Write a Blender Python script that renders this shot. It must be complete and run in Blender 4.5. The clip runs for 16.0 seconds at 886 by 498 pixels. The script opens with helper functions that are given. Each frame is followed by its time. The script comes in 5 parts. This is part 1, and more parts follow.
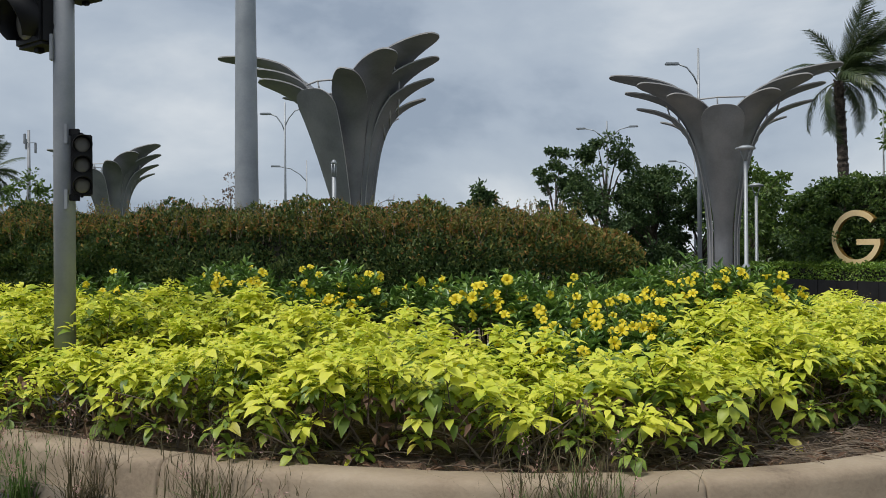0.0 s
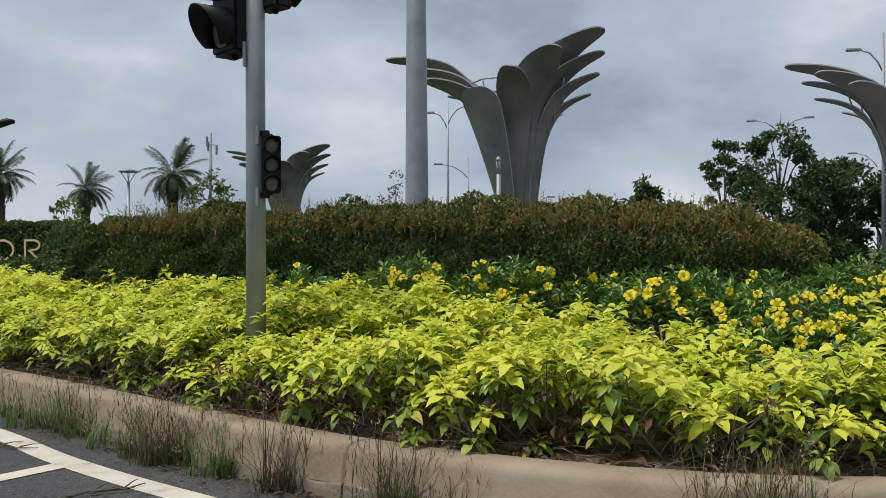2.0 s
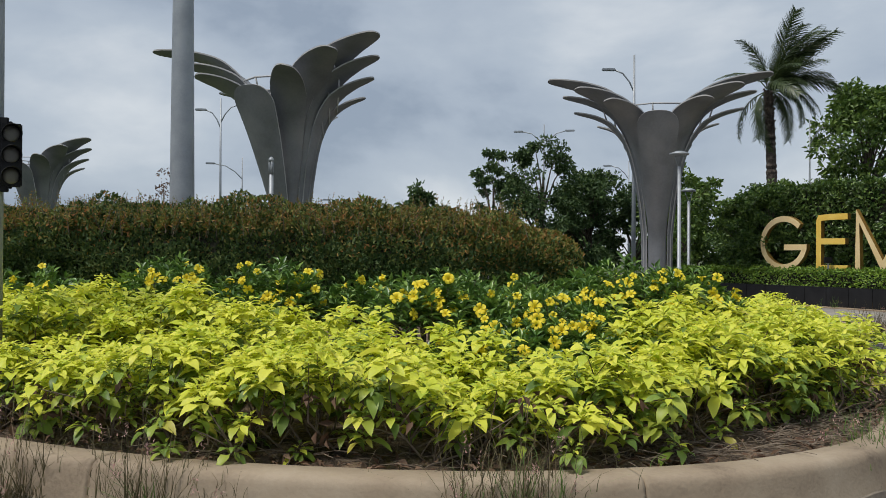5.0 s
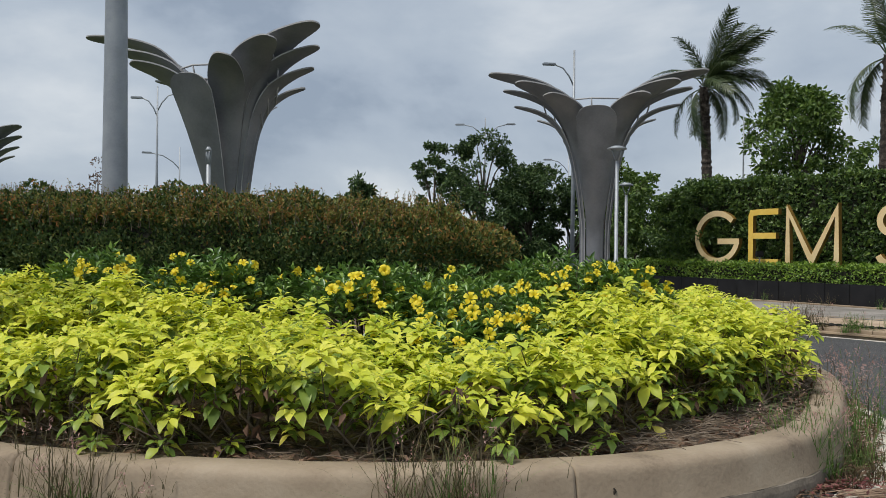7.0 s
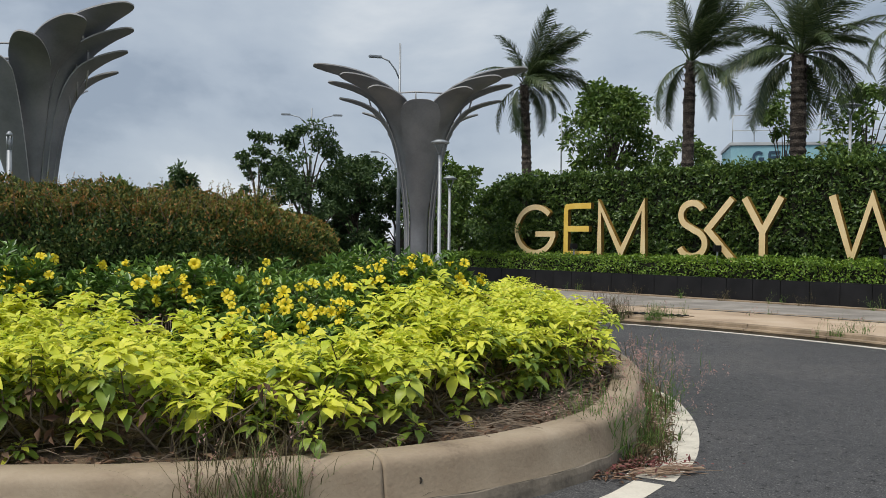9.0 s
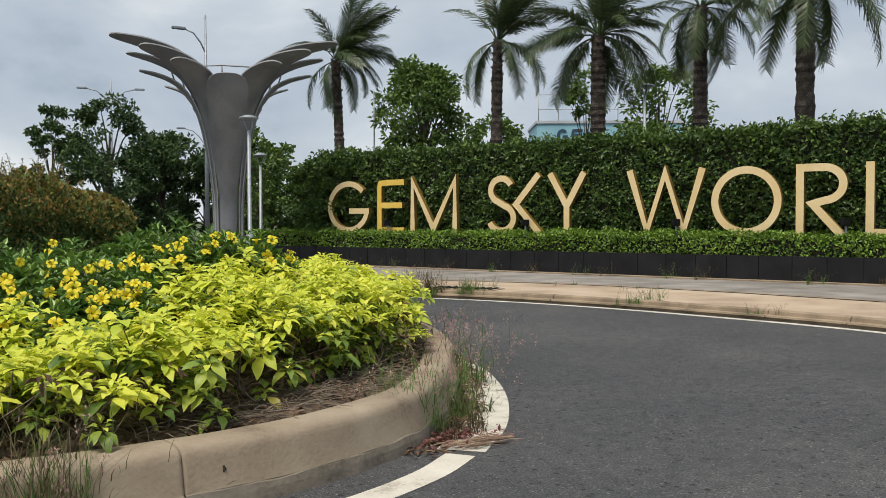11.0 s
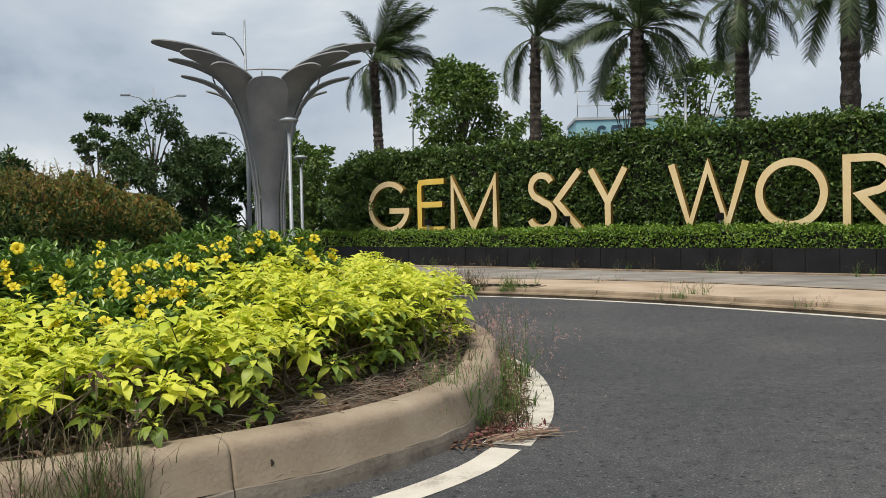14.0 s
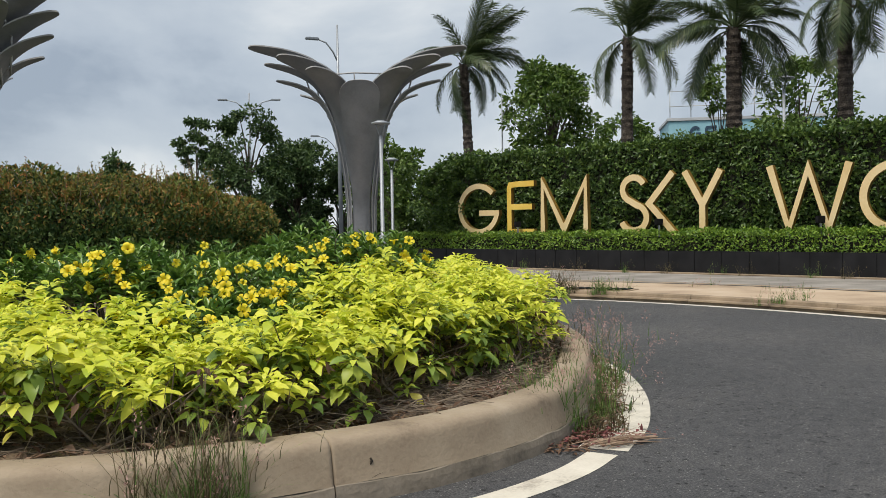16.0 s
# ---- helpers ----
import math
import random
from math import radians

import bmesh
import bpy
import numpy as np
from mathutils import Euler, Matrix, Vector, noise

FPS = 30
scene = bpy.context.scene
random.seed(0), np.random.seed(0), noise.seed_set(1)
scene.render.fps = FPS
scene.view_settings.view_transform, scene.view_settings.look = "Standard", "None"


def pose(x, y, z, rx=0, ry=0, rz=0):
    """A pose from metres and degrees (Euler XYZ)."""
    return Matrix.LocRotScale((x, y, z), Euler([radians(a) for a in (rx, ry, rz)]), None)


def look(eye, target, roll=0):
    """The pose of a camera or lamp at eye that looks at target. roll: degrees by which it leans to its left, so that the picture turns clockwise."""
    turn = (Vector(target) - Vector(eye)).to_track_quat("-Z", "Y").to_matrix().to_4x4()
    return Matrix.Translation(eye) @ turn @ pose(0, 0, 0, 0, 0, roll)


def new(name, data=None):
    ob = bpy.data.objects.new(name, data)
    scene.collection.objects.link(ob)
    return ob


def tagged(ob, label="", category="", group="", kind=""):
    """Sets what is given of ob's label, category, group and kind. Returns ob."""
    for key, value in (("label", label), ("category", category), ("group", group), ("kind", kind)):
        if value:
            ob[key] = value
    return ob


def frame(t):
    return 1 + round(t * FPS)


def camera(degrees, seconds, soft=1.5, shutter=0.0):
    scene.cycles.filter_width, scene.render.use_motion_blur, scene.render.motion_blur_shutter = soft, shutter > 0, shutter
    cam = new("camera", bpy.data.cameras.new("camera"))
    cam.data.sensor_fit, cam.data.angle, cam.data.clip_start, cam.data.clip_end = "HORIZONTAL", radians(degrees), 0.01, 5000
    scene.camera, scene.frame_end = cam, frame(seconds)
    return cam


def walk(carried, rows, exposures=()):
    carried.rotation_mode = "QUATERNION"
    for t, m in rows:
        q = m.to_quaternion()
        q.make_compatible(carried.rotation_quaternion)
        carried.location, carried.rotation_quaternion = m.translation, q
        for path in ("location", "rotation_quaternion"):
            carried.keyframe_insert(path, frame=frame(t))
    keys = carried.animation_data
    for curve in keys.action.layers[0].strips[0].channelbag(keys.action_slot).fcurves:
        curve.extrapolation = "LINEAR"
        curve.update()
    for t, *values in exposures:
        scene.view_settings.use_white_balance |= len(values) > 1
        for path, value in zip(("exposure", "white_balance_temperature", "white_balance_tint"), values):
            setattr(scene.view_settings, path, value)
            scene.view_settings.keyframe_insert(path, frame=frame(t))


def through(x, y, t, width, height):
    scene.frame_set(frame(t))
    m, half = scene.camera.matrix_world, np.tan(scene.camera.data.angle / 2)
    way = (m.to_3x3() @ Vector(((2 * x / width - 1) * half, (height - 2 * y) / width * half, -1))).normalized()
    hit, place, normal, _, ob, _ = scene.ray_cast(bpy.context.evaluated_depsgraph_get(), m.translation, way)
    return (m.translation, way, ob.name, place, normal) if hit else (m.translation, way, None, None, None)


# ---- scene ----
cam = camera(51.6, 16.0, 0.7)
PATH = [
    (0, (-0.005, 0.022, 1.512), (-0.005, 2.022, 1.522), -0.4),
    (0.5, (-0.082, -0.017, 1.518), (-0.306, 1.971, 1.535), -0.1),
    (1, (-0.104, -0.036, 1.513), (-0.464, 1.931, 1.526), -0.1),
    (1.5, (-0.111, -0.039, 1.503), (-0.501, 1.923, 1.509), -0.1),
    (2, (-0.112, -0.05, 1.499), (-0.457, 1.92, 1.504), -0.2),
    (2.5, (-0.087, -0.048, 1.492), (-0.346, 1.935, 1.501), -0.2),
    (3, (-0.075, -0.015, 1.49), (-0.236, 1.978, 1.501), -0.0),
    (3.5, (-0.055, 0.013, 1.494), (-0.121, 2.011, 1.505), 0.2),
    (4, (-0.043, 0.027, 1.497), (-0.023, 2.027, 1.509), 0.5),
    (4.2, (-0.053, 0.052, 1.491), (-0.003, 2.051, 1.505), 0.5),
    (6.5, (-0.013, 0.063, 1.487), (0.221, 2.049, 1.488), 0.3),
    (7, (-0.004, 0.054, 1.484), (0.262, 2.037, 1.481), 0.6),
    (7.5, (0.012, 0.05, 1.487), (0.319, 2.027, 1.483), 0.7),
    (8, (0.027, 0.056, 1.494), (0.4, 2.021, 1.489), 0.7),
    (8.5, (0.039, 0.045, 1.5), (0.526, 1.985, 1.492), 0.8),
    (9, (0.099, 0.012, 1.498), (0.728, 1.91, 1.481), 0.7),
    (9.5, (0.162, 0.042, 1.489), (0.925, 1.891, 1.456), 0.5),
    (10, (0.188, 0.066, 1.492), (1.061, 1.864, 1.441), 0.3),
    (10.2, (0.194, 0.08, 1.493), (1.102, 1.861, 1.435), 0.3),
    (12.3, (0.239, 0.205, 1.417), (1.273, 1.916, 1.359), -0.8),
    (12.5, (0.218, 0.188, 1.416), (1.241, 1.905, 1.356), -0.9),
    (13, (0.21, 0.195, 1.417), (1.196, 1.933, 1.353), -1.0),
    (13.5, (0.199, 0.157, 1.43), (1.151, 1.915, 1.367), -1.1),
    (14, (0.208, 0.151, 1.434), (1.124, 1.927, 1.372), -1.2),
    (14.5, (0.195, 0.123, 1.432), (1.065, 1.923, 1.368), -1.4),
    (15, (0.166, 0.106, 1.44), (0.981, 1.931, 1.378), -1.3),
    (15.5, (0.161, 0.151, 1.437), (0.928, 1.997, 1.38), -1.2),
    (16, (0.149, 0.159, 1.438), (0.892, 2.015, 1.384), -1.0),
]
walk(cam, [(t, look(eye, target, roll)) for t, eye, target, roll in PATH],
     [(0, -0.08, 6650, 10), (8, -0.05, 6650, 10), (10, 0.06, 6800, 10), (12.3, 0.14, 6900, 10), (16, 0.14, 6900, 10)])

# ---------- world and light ----------
world = bpy.data.worlds.new("overcast_sky")
scene.world = world
world.use_nodes = True
wn, wl = world.node_tree.nodes, world.node_tree.links
wn.clear()
w_out = wn.new("ShaderNodeOutputWorld")
w_bg = wn.new("ShaderNodeBackground")
w_sky = wn.new("ShaderNodeTexSky")
w_sky.sky_type = "NISHITA"
w_sky.sun_disc = False
w_sky.sun_elevation = radians(64)
w_sky.sun_rotation = radians(237)
w_gain = wn.new("ShaderNodeMix")
w_gain.data_type = "RGBA"
w_gain.blend_type = "MULTIPLY"
w_gain.inputs[0].default_value = 1.0
w_gain.inputs[7].default_value = (0.10, 0.10, 0.10, 1)
wl.new(w_sky.outputs[0], w_gain.inputs[6])
w_tc = wn.new("ShaderNodeTexCoord")
w_map = wn.new("ShaderNodeMapping")
w_map.inputs["Scale"].default_value = (1.0, 1.0, 1.9)
w_map.inputs["Location"].default_value = (0.35, 0.1, 0.2)
wl.new(w_tc.outputs["Generated"], w_map.inputs[0])
w_n1 = wn.new("ShaderNodeTexNoise")
w_n1.inputs["Scale"].default_value = 2.7
w_n1.inputs["Detail"].default_value = 7
w_n1.inputs["Roughness"].default_value = 0.52
w_n1.inputs["Distortion"].default_value = 0.15
wl.new(w_map.outputs[0], w_n1.inputs["Vector"])
w_ramp = wn.new("ShaderNodeValToRGB")
cr = w_ramp.color_ramp
cr.elements[0].position, cr.elements[0].color = 0.38, (0.32, 0.395, 0.505, 1)
cr.elements[1].position, cr.elements[1].color = 0.66, (0.73, 0.79, 0.855, 1)
e = cr.elements.new(0.45)
e.color = (0.43, 0.51, 0.62, 1)
e = cr.elements.new(0.54)
e.color = (0.51, 0.59, 0.69, 1)
wl.new(w_n1.outputs["Fac"], w_ramp.inputs[0])
w_mix = wn.new("ShaderNodeMix")
w_mix.data_type = "RGBA"
w_mix.inputs[0].default_value = 0.92
wl.new(w_gain.outputs[2], w_mix.inputs[6])
wl.new(w_ramp.outputs[0], w_mix.inputs[7])
wl.new(w_mix.outputs[2], w_bg.inputs[0])
w_bg.inputs[1].default_value = 0.98
wl.new(w_bg.outputs[0], w_out.inputs[0])

sun = new("sun", bpy.data.lights.new("sun", "SUN"))
sun.data.energy = 3.05
sun.data.angle = radians(20)
sun.data.color = (1.0, 0.96, 0.90)
sun.matrix_world = look((-11, -7, 27), (0, 0, 0))


# ---------- materials ----------
def nodes_of(name):
    m = bpy.data.materials.new(name)
    m.use_nodes = True
    nt = m.node_tree
    return m, nt.nodes, nt.links, nt.nodes["Principled BSDF"]


def ramp_node(n, stops):
    r = n.new("ShaderNodeValToRGB")
    c = r.color_ramp
    c.elements[0].position, c.elements[0].color = stops[0][0], (*stops[0][1], 1)
    c.elements[1].position, c.elements[1].color = stops[-1][0], (*stops[-1][1], 1)
    for p, col in stops[1:-1]:
        c.elements.new(p).color = (*col, 1)
    return r


def surface(name, stops, scale=4.0, fine=60.0, rough=0.8, bump=0.3, metal=0.0, fine_amt=0.25, dist=0.01, spec=0.5):
    """Colour by a large noise through the stops, broken by a fine noise, with a fine bump."""
    m, n, l, b = nodes_of(name)
    tc = n.new("ShaderNodeTexCoord")
    big = n.new("ShaderNodeTexNoise")
    big.inputs["Scale"].default_value, big.inputs["Detail"].default_value = scale, 6
    small = n.new("ShaderNodeTexNoise")
    small.inputs["Scale"].default_value, small.inputs["Detail"].default_value = fine, 4
    l.new(tc.outputs["Object"], big.inputs["Vector"])
    l.new(tc.outputs["Object"], small.inputs["Vector"])
    add = n.new("ShaderNodeMath")
    add.operation = "MULTIPLY_ADD"
    add.inputs[1].default_value = fine_amt
    l.new(small.outputs["Fac"], add.inputs[0])
    l.new(big.outputs["Fac"], add.inputs[2])
    sub = n.new("ShaderNodeMath")
    sub.operation = "SUBTRACT"
    sub.inputs[1].default_value = fine_amt / 2
    l.new(add.outputs[0], sub.inputs[0])
    r = ramp_node(n, stops)
    l.new(sub.outputs[0], r.inputs[0])
    l.new(r.outputs[0], b.inputs["Base Color"])
    b.inputs["Roughness"].default_value, b.inputs["Metallic"].default_value = rough, metal
    b.inputs["Specular IOR Level"].default_value = spec
    bp = n.new("ShaderNodeBump")
    bp.inputs["Strength"].default_value, bp.inputs["Distance"].default_value = bump, dist
    l.new(small.outputs["Fac"], bp.inputs["Height"])
    l.new(bp.outputs[0], b.inputs["Normal"])
    return m


def leafy(name, stops, rough=0.45, through=0.3, spec=0.5, patch=0.0, patch_stops=None, patch_scale=1.2):
    """Leaves: colour varied leaf by leaf, light passing through them."""
    m, n, l, b = nodes_of(name)
    geo = n.new("ShaderNodeNewGeometry")
    tc = n.new("ShaderNodeTexCoord")
    big = n.new("ShaderNodeTexNoise")
    big.inputs["Scale"].default_value = patch_scale
    l.new(tc.outputs["Object"], big.inputs["Vector"])
    mixv = n.new("ShaderNodeMath")
    mixv.operation = "MULTIPLY_ADD"
    mixv.inputs[1].default_value = 0.65
    half = n.new("ShaderNodeMath")
    half.operation = "MULTIPLY"
    half.inputs[1].default_value = 0.35
    l.new(big.outputs["Fac"], half.inputs[0])
    l.new(geo.outputs["Random Per Island"], mixv.inputs[0])
    l.new(half.outputs[0], mixv.inputs[2])
    r = ramp_node(n, stops)
    l.new(mixv.outputs[0], r.inputs[0])
    b.inputs["Roughness"].default_value = rough
    b.inputs["Specular IOR Level"].default_value = spec
    l.new(r.outputs[0], b.inputs["Base Color"])
    tr = n.new("ShaderNodeBsdfTranslucent")
    l.new(r.outputs[0], tr.inputs["Color"])
    mx = n.new("ShaderNodeMixShader")
    mx.inputs[0].default_value = through
    l.new(b.outputs[0], mx.inputs[1])
    l.new(tr.outputs[0], mx.inputs[2])
    l.new(mx.outputs[0], n["Material Output"].inputs[0])
    return m


def asphalt():
    """Dark blue-grey asphalt: worn patches, sparse dark pits and pale chippings."""
    m, n, l, b = nodes_of("asphalt")
    tc = n.new("ShaderNodeTexCoord")

    def noise_of(scale, detail, rough):
        q = n.new("ShaderNodeTexNoise")
        q.inputs["Scale"].default_value, q.inputs["Detail"].default_value, q.inputs["Roughness"].default_value = scale, detail, rough
        l.new(tc.outputs["Object"], q.inputs["Vector"])
        return q

    def spots(scale, size, share):
        """1 inside round spots that fill some of the cells of a grid of that scale, 0 elsewhere."""
        v = n.new("ShaderNodeTexVoronoi")
        v.inputs["Scale"].default_value = scale
        wob = n.new("ShaderNodeMix")
        wob.data_type, wob.blend_type = "RGBA", "ADD"
        wob.inputs[0].default_value = 0.05
        l.new(tc.outputs["Object"], wob.inputs[6])
        l.new(fine.outputs["Color"], wob.inputs[7])
        l.new(wob.outputs[2], v.inputs["Vector"])
        near = n.new("ShaderNodeMapRange")
        near.inputs[1].default_value, near.inputs[2].default_value = size, size * 0.55
        l.new(v.outputs["Distance"], near.inputs[0])
        sep = n.new("ShaderNodeSeparateColor")
        l.new(v.outputs["Color"], sep.inputs[0])
        some = n.new("ShaderNodeMath")
        some.operation, some.inputs[1].default_value = "LESS_THAN", share
        l.new(sep.outputs[0], some.inputs[0])
        both = n.new("ShaderNodeMath")
        both.operation = "MULTIPLY"
        l.new(near.outputs[0], both.inputs[0])
        l.new(some.outputs[0], both.inputs[1])
        return both.outputs[0]

    def blend(kind, fac, below, above):
        q = n.new("ShaderNodeMix")
        q.data_type, q.blend_type = "RGBA", kind
        if isinstance(fac, float):
            q.inputs[0].default_value = fac
        else:
            l.new(fac, q.inputs[0])
        l.new(below, q.inputs[6])
        if isinstance(above, tuple):
            q.inputs[7].default_value = (*above, 1)
        else:
            l.new(above, q.inputs[7])
        return q.outputs[2]

    fine, big, worn = noise_of(70, 6, 0.7), noise_of(0.45, 6, 0.6), noise_of(9, 8, 0.75)
    r1 = ramp_node(n, [(0.30, (0.038, 0.039, 0.041)), (0.52, (0.052, 0.052, 0.054)), (0.70, (0.072, 0.070, 0.069))])
    l.new(big.outputs["Fac"], r1.inputs[0])
    r2 = ramp_node(n, [(0.34, (0.62, 0.62, 0.63)), (0.5, (1.0, 1.0, 1.0)), (0.66, (1.35, 1.34, 1.31))])
    l.new(worn.outputs["Fac"], r2.inputs[0])
    r3 = ramp_node(n, [(0.36, (0.30, 0.30, 0.31)), (0.5, (1.0, 1.0, 1.0)), (0.64, (2.1, 2.06, 1.98))])
    l.new(fine.outputs["Fac"], r3.inputs[0])
    col = blend("MULTIPLY", 1.0, blend("MULTIPLY", 1.0, r1.outputs[0], r2.outputs[0]), r3.outputs[0])
    col = blend("MIX", spots(48, 0.30, 0.20), col, (0.27, 0.262, 0.25))
    pits = spots(17, 0.31, 0.30)
    col = blend("MIX", pits, col, (0.010, 0.010, 0.011))
    l.new(col, b.inputs["Base Color"])
    b.inputs["Roughness"].default_value = 0.8
    high = n.new("ShaderNodeMath")
    high.operation = "SUBTRACT"
    l.new(fine.outputs["Fac"], high.inputs[0])
    l.new(pits, high.inputs[1])
    bp = n.new("ShaderNodeBump")
    bp.inputs["Strength"].default_value, bp.inputs["Distance"].default_value = 0.7, 0.008
    l.new(high.outputs[0], bp.inputs["Height"])
    l.new(bp.outputs[0], b.inputs["Normal"])
    return m


ASPHALT = asphalt()
GRASS_FAR = surface("rough_grass", [(0.35, (0.035, 0.06, 0.018)), (0.65, (0.09, 0.10, 0.04))], 0.4, 20, 0.95)
KERB = surface("rendered_kerb", [(0.27, (0.17, 0.128, 0.090)), (0.40, (0.265, 0.205, 0.142)), (0.56, (0.315, 0.25, 0.176)), (0.74, (0.36, 0.292, 0.212))], 2.6, 38, 0.88, 0.4, fine_amt=0.24)
KERB_BASE = surface("grey_kerb_mortar", [(0.28, (0.115, 0.096, 0.074)), (0.45, (0.195, 0.163, 0.124)), (0.7, (0.26, 0.218, 0.168))], 4, 30, 0.92, 0.55, fine_amt=0.4)
PAINT = surface("road_paint", [(0.30, (0.38, 0.34, 0.28)), (0.42, (0.56, 0.515, 0.43)), (0.7, (0.66, 0.615, 0.525))], 4, 55, 0.75, 0.3, fine_amt=0.35)
PAINT_OLD = surface("worn_cream_paint", [(0.31, (0.15, 0.135, 0.11)), (0.40, (0.50, 0.465, 0.39)), (0.7, (0.64, 0.60, 0.51))], 6, 40, 0.8, 0.4, fine_amt=0.4)
SOIL = surface("dry_soil", [(0.30, (0.035, 0.024, 0.016)), (0.5, (0.10, 0.069, 0.047)), (0.70, (0.25, 0.178, 0.118))], 6, 45, 0.95, 0.9, dist=0.03, fine_amt=0.5)
PAVE_TAN = surface("tan_paving", [(0.30, (0.30, 0.22, 0.15)), (0.52, (0.44, 0.335, 0.235)), (0.7, (0.50, 0.40, 0.295))], 0.9, 25, 0.85, 0.2)
PAVE_GREY = surface("grey_paving", [(0.30, (0.16, 0.145, 0.13)), (0.52, (0.25, 0.23, 0.205)), (0.7, (0.34, 0.315, 0.285))], 1.2, 25, 0.85, 0.2)
STONE_KERB = surface("concrete_kerb", [(0.30, (0.16, 0.118, 0.078)), (0.6, (0.33, 0.25, 0.168))], 2, 40, 0.9, 0.3)
GRANITE = surface("black_granite", [(0.3, (0.006, 0.006, 0.007)), (0.7, (0.016, 0.016, 0.018))], 2.5, 90, 0.45, 0.05, spec=0.3)
GALV = surface("galvanised_steel", [(0.30, (0.25, 0.275, 0.30)), (0.6, (0.33, 0.355, 0.38))], 3, 40, 0.5, 0.05, metal=0.35)
POLE_GREY = surface("painted_grey_steel", [(0.30, (0.20, 0.215, 0.235)), (0.6, (0.265, 0.28, 0.30))], 3, 50, 0.5, 0.08, metal=0.1)
TOWER = surface("grey_metal_cladding", [(0.28, (0.150, 0.157, 0.172)), (0.5, (0.200, 0.208, 0.224)), (0.72, (0.25, 0.256, 0.27))], 1.3, 20, 0.52, 0.06, metal=0.25)
# paler grey: light from above painted on petal edges; also the truss metal
TOWER_EDGE = surface("pale_truss_and_lit_edge", [(0.3, (0.30, 0.30, 0.305)), (0.7, (0.42, 0.42, 0.42))], 2, 30, 0.55, 0.05)
BLACK = surface("black_plastic", [(0.3, (0.004, 0.004, 0.005)), (0.7, (0.009, 0.009, 0.010))], 6, 60, 0.55, 0.1, spec=0.25)
LENS = surface("dark_signal_lens", [(0.3, (0.11, 0.105, 0.095)), (0.7, (0.17, 0.16, 0.145))], 6, 60, 0.35, 0.1)
GOLD = surface("gold_letter_face", [(0.30, (0.66, 0.475, 0.215)), (0.55, (0.755, 0.585, 0.32)), (0.75, (0.80, 0.665, 0.42))], 0.8, 18, 0.42, 0.05, metal=0.0)
GOLD_SIDE = surface("gold_letter_side", [(0.3, (0.17, 0.095, 0.025)), (0.7, (0.36, 0.22, 0.05))], 1.5, 18, 0.4, 0.05, metal=0.3)
GOLD_BRIGHT = surface("polished_gold_face", [(0.3, (0.74, 0.47, 0.07)), (0.7, (0.85, 0.62, 0.15))], 1.2, 18, 0.35, 0.05, metal=0.05)
BARK = surface("bark", [(0.3, (0.05, 0.04, 0.03)), (0.7, (0.15, 0.12, 0.09))], 3, 30, 0.95, 0.9, dist=0.03)
PALM_BARK = surface("palm_bark", [(0.3, (0.024, 0.019, 0.015)), (0.5, (0.055, 0.043, 0.034)), (0.7, (0.13, 0.108, 0.088))], 5, 25, 0.95, 1.0, dist=0.04, fine_amt=0.5)
TWIG = surface("woody_stem", [(0.3, (0.09, 0.065, 0.045)), (0.7, (0.24, 0.19, 0.14))], 8, 50, 0.9, 0.5)
BLUE_WALL = surface("light_blue_wall", [(0.3, (0.22, 0.44, 0.52)), (0.7, (0.32, 0.56, 0.63))], 0.5, 8, 0.7, 0.05)
DARK_SIGN = surface("dark_blue_lettering", [(0.3, (0.02, 0.05, 0.09)), (0.7, (0.03, 0.07, 0.11))], 2, 20, 0.6, 0.0)
FAR_GREY = surface("pale_cladding", [(0.3, (0.42, 0.44, 0.46)), (0.7, (0.55, 0.57, 0.58))], 0.6, 8, 0.7, 0.05)

LIME = leafy("lime_leaf", [(0.06, (0.30, 0.44, 0.05)), (0.28, (0.575, 0.645, 0.07)), (0.60, (0.715, 0.735, 0.09)), (0.88, (0.81, 0.785, 0.13)), (0.985, (0.66, 0.42, 0.07))], 0.48, 0.36, 0.35)
# greener lower leaves; the colour is also deepened for shade under the canopy
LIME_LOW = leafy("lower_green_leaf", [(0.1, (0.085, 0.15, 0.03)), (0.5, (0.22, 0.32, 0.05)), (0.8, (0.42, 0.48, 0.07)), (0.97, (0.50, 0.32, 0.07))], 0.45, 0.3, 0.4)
DRY_LEAF = leafy("dry_leaf", [(0.1, (0.07, 0.04, 0.026)), (0.6, (0.16, 0.098, 0.064)), (0.9, (0.30, 0.20, 0.14))], 0.8, 0.15, 0.2)
ALLA = leafy("dark_glossy_leaf", [(0.1, (0.04, 0.10, 0.022)), (0.5, (0.115, 0.225, 0.042)), (0.9, (0.27, 0.40, 0.075))], 0.32, 0.2, 0.5)
PETAL = leafy("yellow_petal", [(0.1, (0.78, 0.56, 0.020)), (0.5, (0.88, 0.72, 0.045)), (0.9, (0.92, 0.82, 0.11))], 0.5, 0.3, 0.3)
RED_HEDGE = leafy("bronze_hedge_leaf", [(0.08, (0.024, 0.053, 0.017)), (0.5, (0.056, 0.100, 0.027)), (0.82, (0.12, 0.15, 0.038)), (0.97, (0.20, 0.16, 0.05))], 0.5, 0.16, 0.25)
HEDGE = leafy("clipped_hedge_leaf", [(0.1, (0.024, 0.056, 0.015)), (0.5, (0.066, 0.125, 0.027)), (0.8, (0.14, 0.22, 0.045)), (0.97, (0.25, 0.34, 0.07))], 0.38, 0.2, 0.4)
